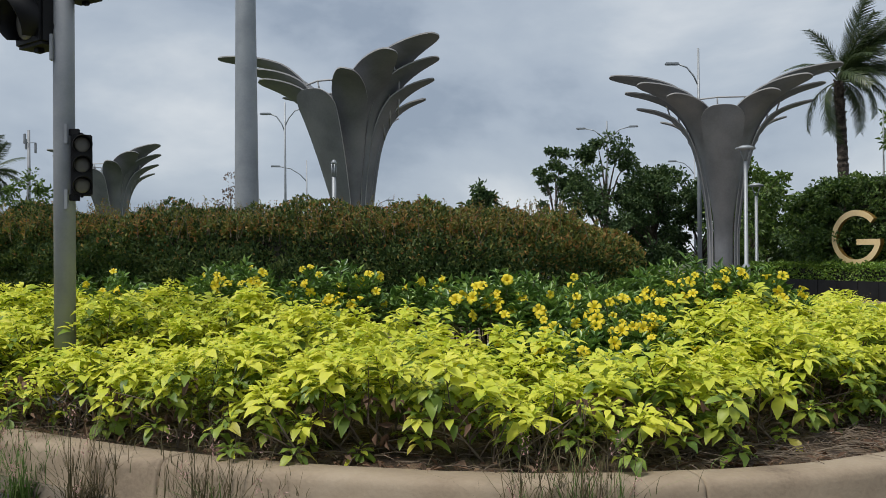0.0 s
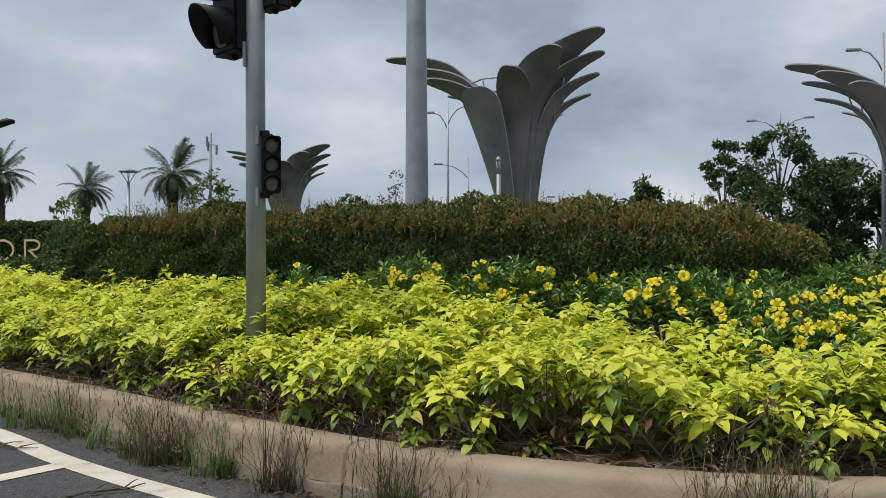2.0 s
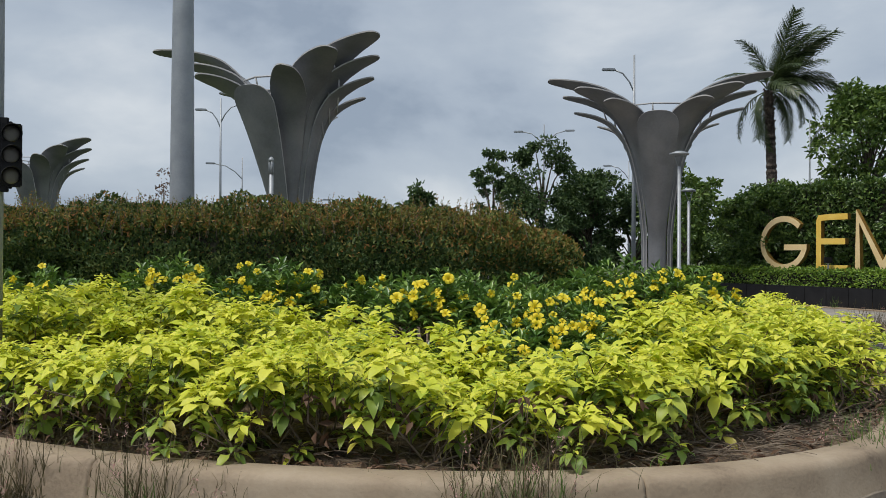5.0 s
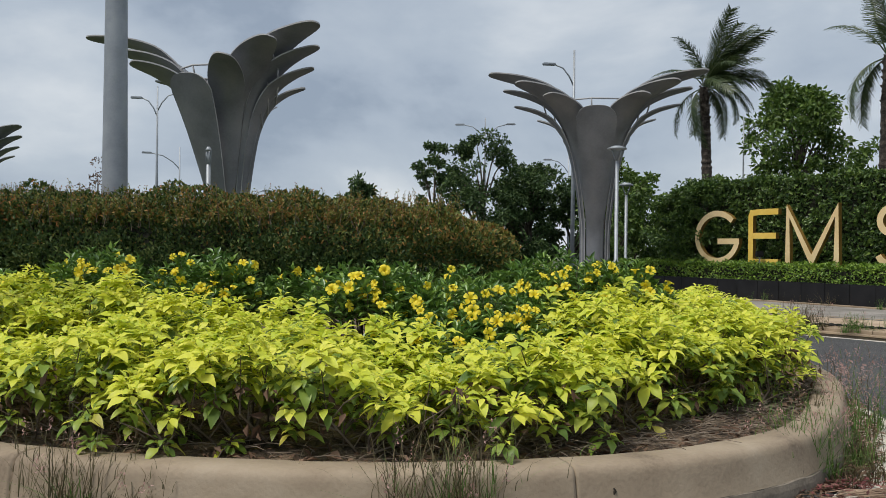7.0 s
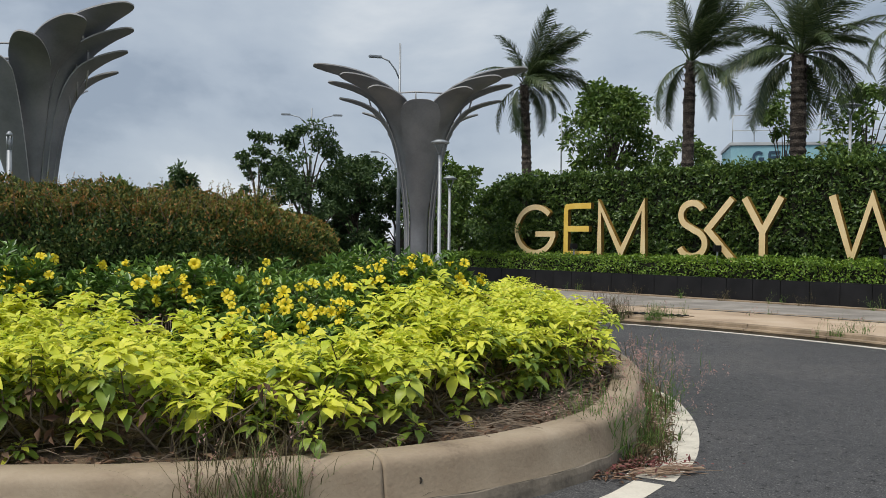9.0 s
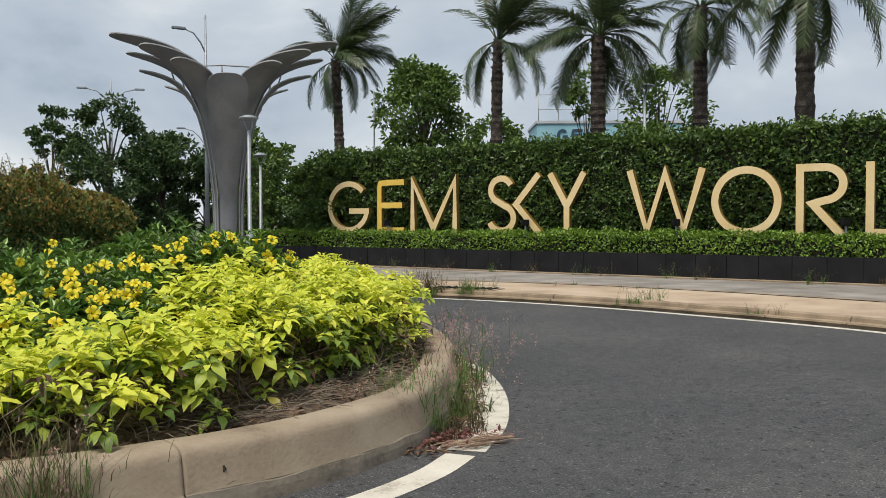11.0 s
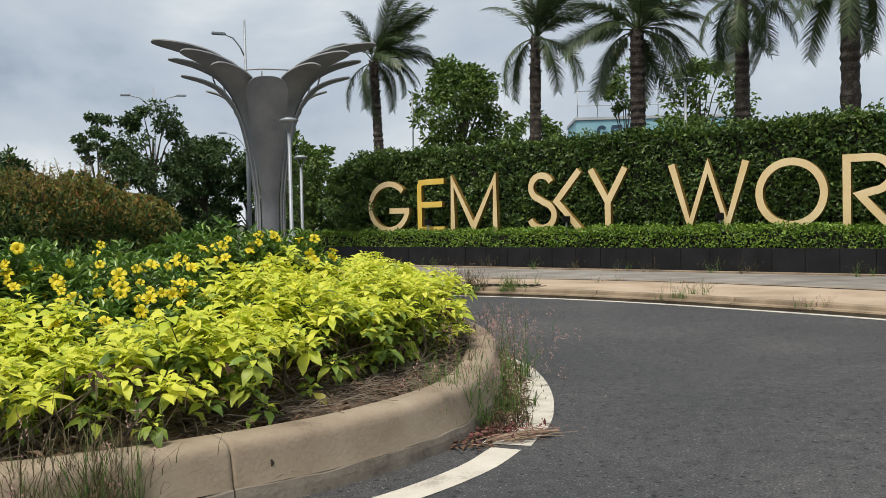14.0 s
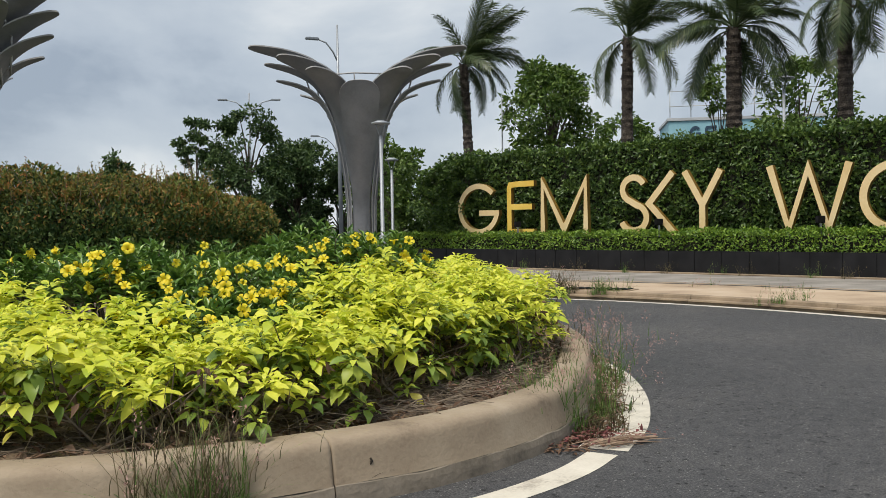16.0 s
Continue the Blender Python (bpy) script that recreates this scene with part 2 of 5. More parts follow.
LOW_HEDGE = leafy("low_hedge_leaf", [(0.1, (0.06, 0.135, 0.020)), (0.5, (0.155, 0.275, 0.033)), (0.9, (0.31, 0.44, 0.06))], 0.4, 0.25, 0.4)
TREE_DARK = leafy("dark_tree_leaf", [(0.1, (0.030, 0.062, 0.025)), (0.5, (0.060, 0.110, 0.036)), (0.9, (0.12, 0.18, 0.055))], 0.5, 0.2, 0.3, patch_scale=0.4)
TREE_MID = leafy("tree_leaf", [(0.1, (0.05, 0.10, 0.024)), (0.5, (0.105, 0.18, 0.036)), (0.9, (0.20, 0.29, 0.06))], 0.45, 0.25, 0.4, patch_scale=0.4)
PALM_LEAF = leafy("palm_leaf", [(0.1, (0.024, 0.046, 0.018)), (0.5, (0.050, 0.080, 0.028)), (0.9, (0.13, 0.16, 0.06))], 0.4, 0.2, 0.45, patch_scale=0.5)
WEED = leafy("weed_blade", [(0.1, (0.05, 0.11, 0.02)), (0.5, (0.10, 0.19, 0.04)), (0.8, (0.20, 0.25, 0.075)), (0.97, (0.33, 0.26, 0.14))], 0.6, 0.25, 0.3)
DRY_WEED = leafy("dry_weed", [(0.1, (0.06, 0.06, 0.028)), (0.5, (0.115, 0.10, 0.05)), (0.9, (0.24, 0.175, 0.11))], 0.7, 0.2, 0.2)
PINK_SEED = leafy("pink_seed_head", [(0.1, (0.36, 0.20, 0.17)), (0.9, (0.60, 0.40, 0.36))], 0.8, 0.3, 0.2)


# ---------- mesh helpers ----------
def mesh_ob(name, verts, faces, mat, parent=None, smooth=False):
    me = bpy.data.meshes.new(name)
    me.from_pydata([tuple(map(float, v)) for v in verts], [], [tuple(f) for f in faces])
    me.materials.append(mat)
    if smooth:
        me.polygons.foreach_set("use_smooth", [True] * len(me.polygons))
    me.update()
    ob = new(name, me)
    if parent is not None:
        ob.parent = parent
    return ob


def thing(name, at=(0, 0, 0), rz=0.0):
    ob = new(name)
    ob.matrix_world = pose(*at, 0, 0, rz)
    ob.empty_display_size = 0.2
    return ob


def part(name, bm, mat, parent=None, label="", smooth=False):
    me = bpy.data.meshes.new(name)
    bm.normal_update()
    bm.to_mesh(me)
    bm.free()
    me.materials.append(mat)
    if smooth:
        me.polygons.foreach_set("use_smooth", [True] * len(me.polygons))
    ob = new(name, me)
    if parent is not None:
        ob.parent = parent
    if label:
        tagged(ob, label)
    return ob


def box_bm(x0, x1, y0, y1, z0, z1, bevel=0.0):
    bm = bmesh.new()
    bmesh.ops.create_cube(bm, size=1.0, matrix=Matrix.Translation(((x0 + x1) / 2, (y0 + y1) / 2, (z0 + z1) / 2)) @ Matrix.Diagonal((x1 - x0, y1 - y0, z1 - z0, 1)))
    if bevel:
        bmesh.ops.bevel(bm, geom=bm.edges[:], offset=bevel, segments=2, affect="EDGES")
    return bm


def tube_data(points, radii, sides=8, cap=True):
    """Vertices and faces of a tube along points."""
    pts = [Vector(p) for p in points]
    vs, fs = [], []
    up = Vector((0, 0, 1))
    for i, p in enumerate(pts):
        d = (pts[min(i + 1, len(pts) - 1)] - pts[max(i - 1, 0)])
        d.normalize()
        a = d.cross(up if abs(d.z) < 0.95 else Vector((0, 1, 0))).normalized()
        b = d.cross(a)
        r = radii[i] if hasattr(radii, "__len__") else radii
        for k in range(sides):
            w = 2 * math.pi * k / sides
            vs.append(p + (a * math.cos(w) + b * math.sin(w)) * r)
    for i in range(len(pts) - 1):
        for k in range(sides):
            k2 = (k + 1) % sides
            fs.append((i * sides + k, i * sides + k2, (i + 1) * sides + k2, (i + 1) * sides + k))
    if cap:
        fs.append(tuple(range(sides))[::-1])
        n0 = (len(pts) - 1) * sides
        fs.append(tuple(range(n0, n0 + sides)))
    return vs, fs


class Heap:
    """Collects vertices and faces of many small pieces for one mesh."""

    def __init__(self):
        self.v, self.f = [], []

    def put(self, vs, fs):
        n = len(self.v)
        self.v.extend(vs)
        self.f.extend(tuple(n + i for i in f) for f in fs)

    def tube(self, points, radii, sides=6, cap=True):
        self.put(*tube_data(points, radii, sides, cap))

    def ob(self, name, mat, parent=None, smooth=True):
        return mesh_ob(name, self.v, self.f, mat, parent, smooth)


rng = np.random.default_rng(7)


def unit(a):
    return a / np.maximum(np.linalg.norm(a, axis=1, keepdims=True), 1e-9)


def leaves(name, base, way, face, length, width, mat, parent=None, droop=0.25, rich=False, fold=0.25):
    """One mesh of many folded leaves: base points, directions, facing, lengths and widths, all as arrays."""
    n = len(base)
    way = unit(way)
    side = unit(np.cross(way, face))
    nor = np.cross(side, way)
    L, W = length[:, None], width[:, None]
    if rich:
        wave = rng.normal(size=(n, 4, 1)) * 0.07
        stations = [(0.16, 0.22, 0.02, 0), (0.38, 0.50, 0.03, 1), (0.60, 0.46, -0.12 * droop, 2), (0.82, 0.24, -0.50 * droop, 3)]
        rows = [base]
        for at_, wd, lift, q in stations:
            c = base + way * L * at_ + nor * L * lift
            rows += [c - side * W * wd + nor * W * (fold * wd * 2 + wave[:, q]), c, c + side * W * wd + nor * W * (fold * wd * 2 - wave[:, q])]
        rows.append(base + way * L * 0.98 - nor * L * droop)
        vs = np.stack(rows, 1).reshape(-1, 3)
        pat = [[0, 2, 1], [0, 3, 2]]
        for q in range(3):
            a_ = 1 + 3 * q
            pat += [[a_, a_ + 1, a_ + 4], [a_, a_ + 4, a_ + 3], [a_ + 1, a_ + 2, a_ + 5], [a_ + 1, a_ + 5, a_ + 4]]
        pat = np.array(pat + [[10, 11, 13], [11, 12, 13]])
        k = 14
    else:
        mid = base + way * L * 0.5
        tip = base + way * L - nor * L * droop
        l1, r1 = mid - side * W * 0.5 + nor * W * fold, mid + side * W * 0.5 + nor * W * fold
        vs = np.stack([base, l1, tip, r1], 1).reshape(-1, 3)
        pat = np.array([[0, 2, 1], [0, 3, 2]])
        k = 4
    fs = (pat[None] + (np.arange(n) * k)[:, None, None]).reshape(-1, 3)
    me = bpy.data.meshes.new(name)
    me.vertices.add(len(vs))
    me.vertices.foreach_set("co", vs.astype(np.float32).ravel())
    me.loops.add(fs.size)
    me.loops.foreach_set("vertex_index", fs.astype(np.int32).ravel())
    me.polygons.add(len(fs))
    me.polygons.foreach_set("loop_start", np.arange(0, fs.size, 3, dtype=np.int32))
    me.polygons.foreach_set("use_smooth", np.ones(len(fs), dtype=bool))
    me.update(calc_edges=True)
    me.materials.append(mat)
    ob = new(name, me)
    if parent is not None:
        ob.parent = parent
    return ob


def ball_dirs(n):
    return unit(rng.normal(size=(n, 3)))


def spline(points, per=8):
    """Smooth plan curve through points (Catmull-Rom)."""
    P = [Vector((*p, 0)) if len(p) == 2 else Vector(p) for p in points]
    P = [P[0] * 2 - P[1]] + P + [P[-1] * 2 - P[-2]]
    out = []
    for i in range(1, len(P) - 2):
        a, b, c, d = P[i - 1], P[i], P[i + 1], P[i + 2]
        for k in range(per):
            t = k / per
            out.append(0.5 * ((2 * b) + (c - a) * t + (2 * a - 5 * b + 4 * c - d) * t * t + (3 * b - a - 3 * c + d) * t ** 3))
    out.append(P[-2])
    return out


def normals2d(pts):
    out = []
    for i in range(len(pts)):
        d = pts[min(i + 1, len(pts) - 1)] - pts[max(i - 1, 0)]
        d.normalize()
        out.append(Vector((-d.y, d.x, 0)))
    return out


def band(name, pts, off0, off1, z, mat, parent=None):
    """A flat strip along a plan curve between two offsets to its left."""
    ns = normals2d(pts)
    vs, fs = [], []
    for p, n in zip(pts, ns):
        vs += [(p + n * off0 + Vector((0, 0, z))), (p + n * off1 + Vector((0, 0, z)))]
    for i in range(len(pts) - 1):
        fs.append((2 * i, 2 * i + 2, 2 * i + 3, 2 * i + 1))
    return mesh_ob(name, vs, fs, mat, parent)


def sweep(pts, profile, ends=True):
    """Vertices and faces of a profile (offset to the left, height) swept along a plan curve."""
    ns = normals2d(pts)
    k = len(profile)
    vs, fs = [], []
    for p, n in zip(pts, ns):
        vs += [p + n * o + Vector((0, 0, h)) for o, h in profile]
    for i in range(len(pts) - 1):
        for j in range(k - 1):
            fs.append((i * k + j, (i + 1) * k + j, (i + 1) * k + j + 1, i * k + j + 1))
    if ends:
        fs.append(tuple(range(k)))
        fs.append(tuple(range((len(pts) - 1) * k, len(pts) * k))[::-1])
    return vs, fs


# ---------- ground, road, island ----------
ground = mesh_ob("ground", [(-2500, -2500, -0.02), (2500, -2500, -0.02), (2500, 2500, -0.02), (-2500, 2500, -0.02)], [(0, 1, 2, 3)], GRASS_FAR)
tagged(ground, "rough green and brown grassland around the junction", "ground", kind="structure")
road = mesh_ob("road", [(-70, -60, 0), (70, -60, 0), (70, 75, 0), (-70, 75, 0)], [(0, 1, 2, 3)], ASPHALT)
tagged(road, "dark grey worn asphalt road surface", "road", kind="structure")

KERB_IN = spline([(-26, 20.4), (-20, 16.8), (-14, 13.1), (-9.2, 10.15), (-6.66, 8.64), (-4.61, 7.40), (-3.06, 6.40), (-1.94, 5.72), (-1.12, 5.32), (-0.13, 5.03), (0.72, 4.93), (1.3, 4.98), (1.91, 5.11), (2.42, 5.33), (2.92, 5.66), (3.40, 6.19), (3.90, 6.94), (4.43, 7.87), (4.82, 8.97), (5.0, 10.3), (4.95, 12), (4.5, 14), (3.3, 16), (1, 18)], 6)
KH = 0.34
PROFILE = [(0.0, 0.18), (0.0, KH - 0.02), (-0.03, KH), (-0.14, KH + 0.002), (-0.19, KH - 0.001), (-0.215, KH - 0.007), (-0.235, KH - 0.018), (-0.249, KH - 0.036), (-0.257, KH - 0.062), (-0.262, KH - 0.095), (-0.272, 0.20), (-0.286, 0.112), (-0.289, 0.104)]
BASE_PROFILE = [(-0.05, 0.106), (-0.283, 0.106), (-0.293, 0.098), (-0.300, 0.06), (-0.306, 0.0), (-0.05, 0.0)]
kerb = thing("island_kerb")
tagged(kerb, "beige rendered concrete kerb round the planted island, cracked at its joints", "kerb", kind="structure")


def kerb_cut(lo, hi):
    pts = KERB_IN[lo:hi + 1]
    pts = [p.copy() for p in pts]
    pts[0] = pts[0] + (pts[1] - pts[0]).normalized() * 0.004
    pts[-1] = pts[-1] + (pts[-2] - pts[-1]).normalized() * 0.004
    dense = []
    for i in range(len(pts) - 1):
        dense += [pts[i].lerp(pts[i + 1], k / 5) for k in range(5)]
    dense.append(pts[-1])
    vs, fs = sweep(dense, PROFILE)
    vs = [Vector(v) + Vector((0, 0, 0.004 * noise.noise(Vector(v) * 3.1))) for v in vs]
    o = mesh_ob("kerb_stone", vs, fs, KERB, kerb, True)
    # rough mortar haunch along the foot of the stone
    vs, fs = sweep(dense, BASE_PROFILE)
    ns_ = normals2d(dense)
    k = len(BASE_PROFILE)
    vs = [Vector(v) + ns_[i // k] * (0.007 * noise.noise(Vector(v) * 6.0)) + Vector((0, 0, 0.012 * noise.noise(Vector((v[0] * 4, v[1] * 4, 3))) if v[2] > 0.09 else 0)) for i, v in enumerate(vs)]
    tagged(mesh_ob("mortar_haunch", vs, fs, KERB_BASE, o), "rough grey mortar at the foot")
    return o


cuts = [0, 12, 21, 27, 35, 45, 66, 90, 104, 118, 130, len(KERB_IN) - 1]
for a, b in zip(cuts[:-1], cuts[1:]):
    kerb_cut(a, b)

# soil of the island, slightly mounded
ns = normals2d(KERB_IN)
vs, fs = [], []
rows_in = [(0.0, 0.27), (0.3, 0.30), (0.8, 0.33), (1.5, 0.37), (2.5, 0.42), (4.0, 0.45), (6.5, 0.45)]
for p, n in zip(KERB_IN, ns):
    for o, h in rows_in:
        q = p + n * (o - 0.02)
        vs.append((q.x, q.y, h + (0.03 * noise.noise(Vector((q.x * 2.3, q.y * 2.3, 0))) if 0 < o < 6 else 0)))
k = len(rows_in)
for i in range(len(KERB_IN) - 1):
    for j in range(k - 1):
        fs.append((i * k + j, (i + 1) * k + j, (i + 1) * k + j + 1, i * k + j + 1))
soil = mesh_ob("planting_soil", vs, fs, SOIL, None, True)
tagged(soil, "dry brown soil with litter inside the kerbed island", "soil", kind="structure")
lawn = mesh_ob("island_lawn", [(-24, 22, 0.40), (-8, 13.2, 0.40), (-2, 11, 0.40), (1.5, 10, 0.40), (3, 12, 0.40), (1, 17, 0.40), (-6, 60, 0.40), (-45, 60, 0.40)], [tuple(range(8))], GRASS_FAR)
tagged(lawn, "rough grass on the middle of the island", "lawn", kind="structure")

# road markings
LINE = spline([(-26, 19.2), (-14, 12.1), (-9, 9.15), (-5.47, 7.06), (-3.95, 5.98), (-2.7, 5.24), (-1.5, 4.66), (-0.3, 4.34), (0.8, 4.25), (1.6, 4.32), (2.2, 4.48), (2.75, 4.74), (3.14, 5.03)], 6)
line_a = band("edge_line", LINE, -0.10, 0.10, 0.004, PAINT)
tagged(line_a, "white painted edge line along the island kerb", "road marking", kind="structure")
LINE2 = spline([(3.20, 5.11), (3.68, 5.60), (4.16, 6.28), (4.56, 7.0), (4.88, 7.77), (5.01, 8.5), (5.05, 9.5), (5.25, 12)], 6)
line_b = band("corner_marking", LINE2, -0.15, 0.17, 0.004, PAINT_OLD)
tagged(line_b, "worn cream paint round the corner of the island", "road marking", kind="structure")
line_c = band("branch_line", [Vector((-3.86, 5.86, 0)), Vector((-4.13, 5.30, 0)), Vector((-6.4, 0.9, 0))], -0.09, 0.09, 0.006, PAINT)
tagged(line_c, "white painted line branching across the asphalt", "road marking", kind="structure")

# pavement on the far side of the road, with its kerb
FAR = spline([(2.0, 24.5), (5.2, 20.3), (7.3, 17.2), (8.85, 15.0), (9.7, 13.4), (10.3, 11.7), (10.62, 10.4), (10.95, 8.8), (11.1, 7.35), (11.0, 5.0), (10.5, 2.5), (9.2, -1.5)], 6)
tagged(band("far_edge_line", FAR, -0.20, -0.05, 0.004, PAINT), "white painted edge line beside the pavement", "road marking", kind="structure")
fk = thing("pavement_kerb")
tagged(fk, "low concrete kerb along the pavement", "kerb", kind="structure")
FPROF = [(0.03, 0.0), (0.035, 0.045), (0.0, 0.05), (0.008, 0.075), (0.10, 0.082), (0.112, 0.132), (0.13, 0.145), (0.20, 0.152), (0.20, 0.0)]
for i in range(0, len(FAR) - 1, 5):
    seg = [p.copy() for p in FAR[i:i + 6]]
    seg[0] += (seg[1] - seg[0]).normalized() * 0.005
    seg[-1] += (seg[-2] - seg[-1]).normalized() * 0.005
    mesh_ob("kerb_stone", *sweep([q for q in seg], FPROF), STONE_KERB, fk)
tagged(band("tan_pavement", FAR, 0.20, 2.55, 0.147, PAVE_TAN), "tan concrete pavement beside the road", "pavement", kind="structure")
tagged(band("pavement_gutter", FAR, 2.55, 2.72, 0.165, STONE_KERB), "pale concrete edging strip in the pavement", "pavement", kind="structure")
tagged(band("grey_pavement", FAR, 2.72, 9.0, 0.143, PAVE_GREY), "weathered grey pavement in front of the sign", "pavement", kind="structure")

# ---------- the sign with its plinth, hedges and letters ----------
S0, SDIR = Vector((12.0, 24.4, 0)), Vector((5.3, -12.5, 0)).normalized()
SNOR = Vector((-SDIR.y, SDIR.x, 0))      # away from the road
SROT = math.degrees(math.atan2(SDIR.y, SDIR.x))


def sign_at(s, back, z):
    """A place by metres along the sign from the letter E, metres behind the letters, and height."""
    p = S0 + SDIR * s + SNOR * back
    return (p.x, p.y, z)


def stroke(bm, pts, w, y0, y1):
    """A flat stroke of width w through (x, z) points with mitred joints, from depth y0 to y1."""
    P = [Vector((x, 0, z)) for x, z in pts]
    closed = (P[0] - P[-1]).length < 1e-6
    if closed:
        P = P[:-1]
    n = len(P)
    a, b = [], []
    for i in range(n):
        if closed:
            d0, d1 = (P[i] - P[i - 1]).normalized(), (P[(i + 1) % n] - P[i]).normalized()
        else:
            d0 = (P[i] - P[i - 1]).normalized() if i else (P[1] - P[0]).normalized()
            d1 = (P[i + 1] - P[i]).normalized() if i < n - 1 else d0
        t = (d0 + d1).normalized()
        m = Vector((-t.z, 0, t.x))
        n0 = Vector((-d0.z, 0, d0.x))
        k = min(1.0 / max(m.dot(n0), 0.3), 2.2) * w / 2
        a.append(P[i] + m * k)
        b.append(P[i] - m * k)
    vf = [[bm.verts.new(q + Vector((0, y, 0))) for q in a] + [bm.verts.new(q + Vector((0, y, 0))) for q in b] for y in (y0, y1)]
    rng_i = range(n) if closed else range(n - 1)
    for i in rng_i:
        j = (i + 1) % n
        f = bm.faces.new((vf[0][i], vf[0][j], vf[0][n + j], vf[0][n + i]))
        f.material_index = 0
        g = bm.faces.new((vf[1][n + i], vf[1][n + j], vf[1][j], vf[1][i]))
        g.material_index = 1
        for (p, q) in ((i, j), (n + j, n + i)):
            h = bm.faces.new((vf[0][q], vf[0][p], vf[1][p], vf[1][q]))
            h.material_index = 1
    if not closed:
        for i in (0, n - 1):
            c = (vf[0][i], vf[0][n + i], vf[1][n + i], vf[1][i])
            bm.faces.new(c).material_index = 1


def arc(cx, cz, rx, rz, a0, a1, n=28):
    return [(cx + rx * math.cos(radians(a0 + (a1 - a0) * i / n)), cz + rz * math.sin(radians(a0 + (a1 - a0) * i / n))) for i in range(n + 1)]


def glyph(ch, w, t):
    """Stroke lists of a letter 1 high and w wide, for a stroke width t."""
    h, k = 1.0, t / 2
    if ch == "G":
        return [arc(w / 2, .5, w / 2 - k, .5 - k, 42, 352, 40), [(w - k * 0.2, .42), (w * .52, .42)]]
    if ch == "E":
        return [[(w, h - k), (w * .45, h - k), (k * 1.5, h - k * 1.2), (k, h - k * 2.4), (k, k), (w, k)], [(k, .52), (w * .93, .52)]]
    if ch == "M":
        return [[(k, 0), (k, h - k), (w / 2, k * 1.6), (w - k, h - k), (w - k, 0)]]
    if ch == "S":
        return [arc(w / 2, .745, w * .44 - k, .255 - k, 25, 250, 20) + arc(w / 2, .27, w * .5 - k, .27 - k, 75, -160, 22)]
    if ch == "K":
        return [[(w * .95, h), (k * 1.0, .50), (w, 0)]]
    if ch == "Y":
        return [[(k, h), (w / 2, .46), (w - k, h)], [(w / 2, .50), (w / 2, 0)]]
    if ch == "W":
        return [[(k, h), (w * .27, k), (w * .5, h - k), (w * .73, k), (w - k, h)]]
    if ch == "O":
        return [arc(w / 2, .5, w / 2 - k, .5 - k, 0, 360, 48)]
    if ch == "R":
        return [[(k, 0), (k, h - k), (w * .55, h - k)] + arc(w * .55, .72, w * .40 - k * .3, .28 - k, 85, -85, 14) + [(w * .33, .445), (w * .92, 0)]]
    if ch == "L":
        return [[(k, h), (k, k), (w, k)]]
    if ch == "D":
        return [[(k, k), (k, h - k), (w * .4, h - k)] + arc(w * .4, .5, w * .6 - k, .5 - k, 88, -88, 20) + [(w * .4, k), (k, k)]]


def letter(ch, width, height, at, rz, label="gold letter on the black plinth", stroke_m=0.165):
    bm = bmesh.new()
    for i, pts in enumerate(glyph(ch, width / height, stroke_m / height)):
        stroke(bm, [(x * height, z * height) for x, z in pts], stroke_m, -0.002 * i, 0.13 + 0.002 * i)
    bmesh.ops.recalc_face_normals(bm, faces=bm.faces[:])
    ob = part("letter", bm, GOLD_BRIGHT if ch == "E" and height > 1 else GOLD)
    ob.data.materials.append(GOLD_SIDE)
    ob.matrix_world = pose(*at, 0, 0, rz)
    return tagged(ob, label, "sign letter", "letters of the sign")


ZB, LH = 1.10, 1.55
for ch, s, w in (("G", -2.13, 1.70), ("E", -0.12, 1.02), ("M", 1.13, 1.66), ("S", 3.77, 0.94), ("K", 4.62, 0.82), ("Y", 5.65, 1.14), ("W", 7.86, 1.98), ("O", 9.97, 1.57), ("R", 11.84, 1.04), ("L", 13.24, 1.0), ("D", 14.6, 1.45)):
    letter(ch, w, LH, sign_at(s, 0, ZB), SROT, "gold letter %s standing over the low hedge" % ch)

plinth = thing("sign_plinth")
tagged(plinth, "black polished granite plinth below the low hedge", "plinth", kind="structure")
plinth.matrix_world = pose(*sign_at(0, 0, 0), 0, 0, SROT)
for s_ in (0.42, 5.1, 9.2, 12.9):
    sl = thing("sign_spotlight", sign_at(s_, -0.16, 0.66))
    tagged(sl, "small dark spotlight on a stake in the low hedge", "spotlight", "spotlights of the sign")
    mesh_ob("stake", *tube_data([(0, 0, 0), (0, 0, 0.66)], 0.025, 8), POLE_GREY, sl)
    part("lamp_body", box_bm(-0.10, 0.10, -0.05, 0.07, 0.66, 0.82, 0.015), BLACK, sl)
part("core", box_bm(-5.0, 26, -0.42, 1.6, 0.05, 0.66, 0.0), GRANITE, plinth)
part("pale_footing", box_bm(-5.0, 26, -0.80, -0.502, 0.05, 0.17, 0.01), STONE_KERB, plinth, "pale concrete footing strip")
for i in range(44):
    bm = box_bm(-5.0 + i * 0.705 + 0.004, -5.0 + (i + 1) * 0.705 - 0.004, -0.50, -0.415, 0.10, 0.685, 0.006)
    part("granite_panel", bm, GRANITE, plinth)


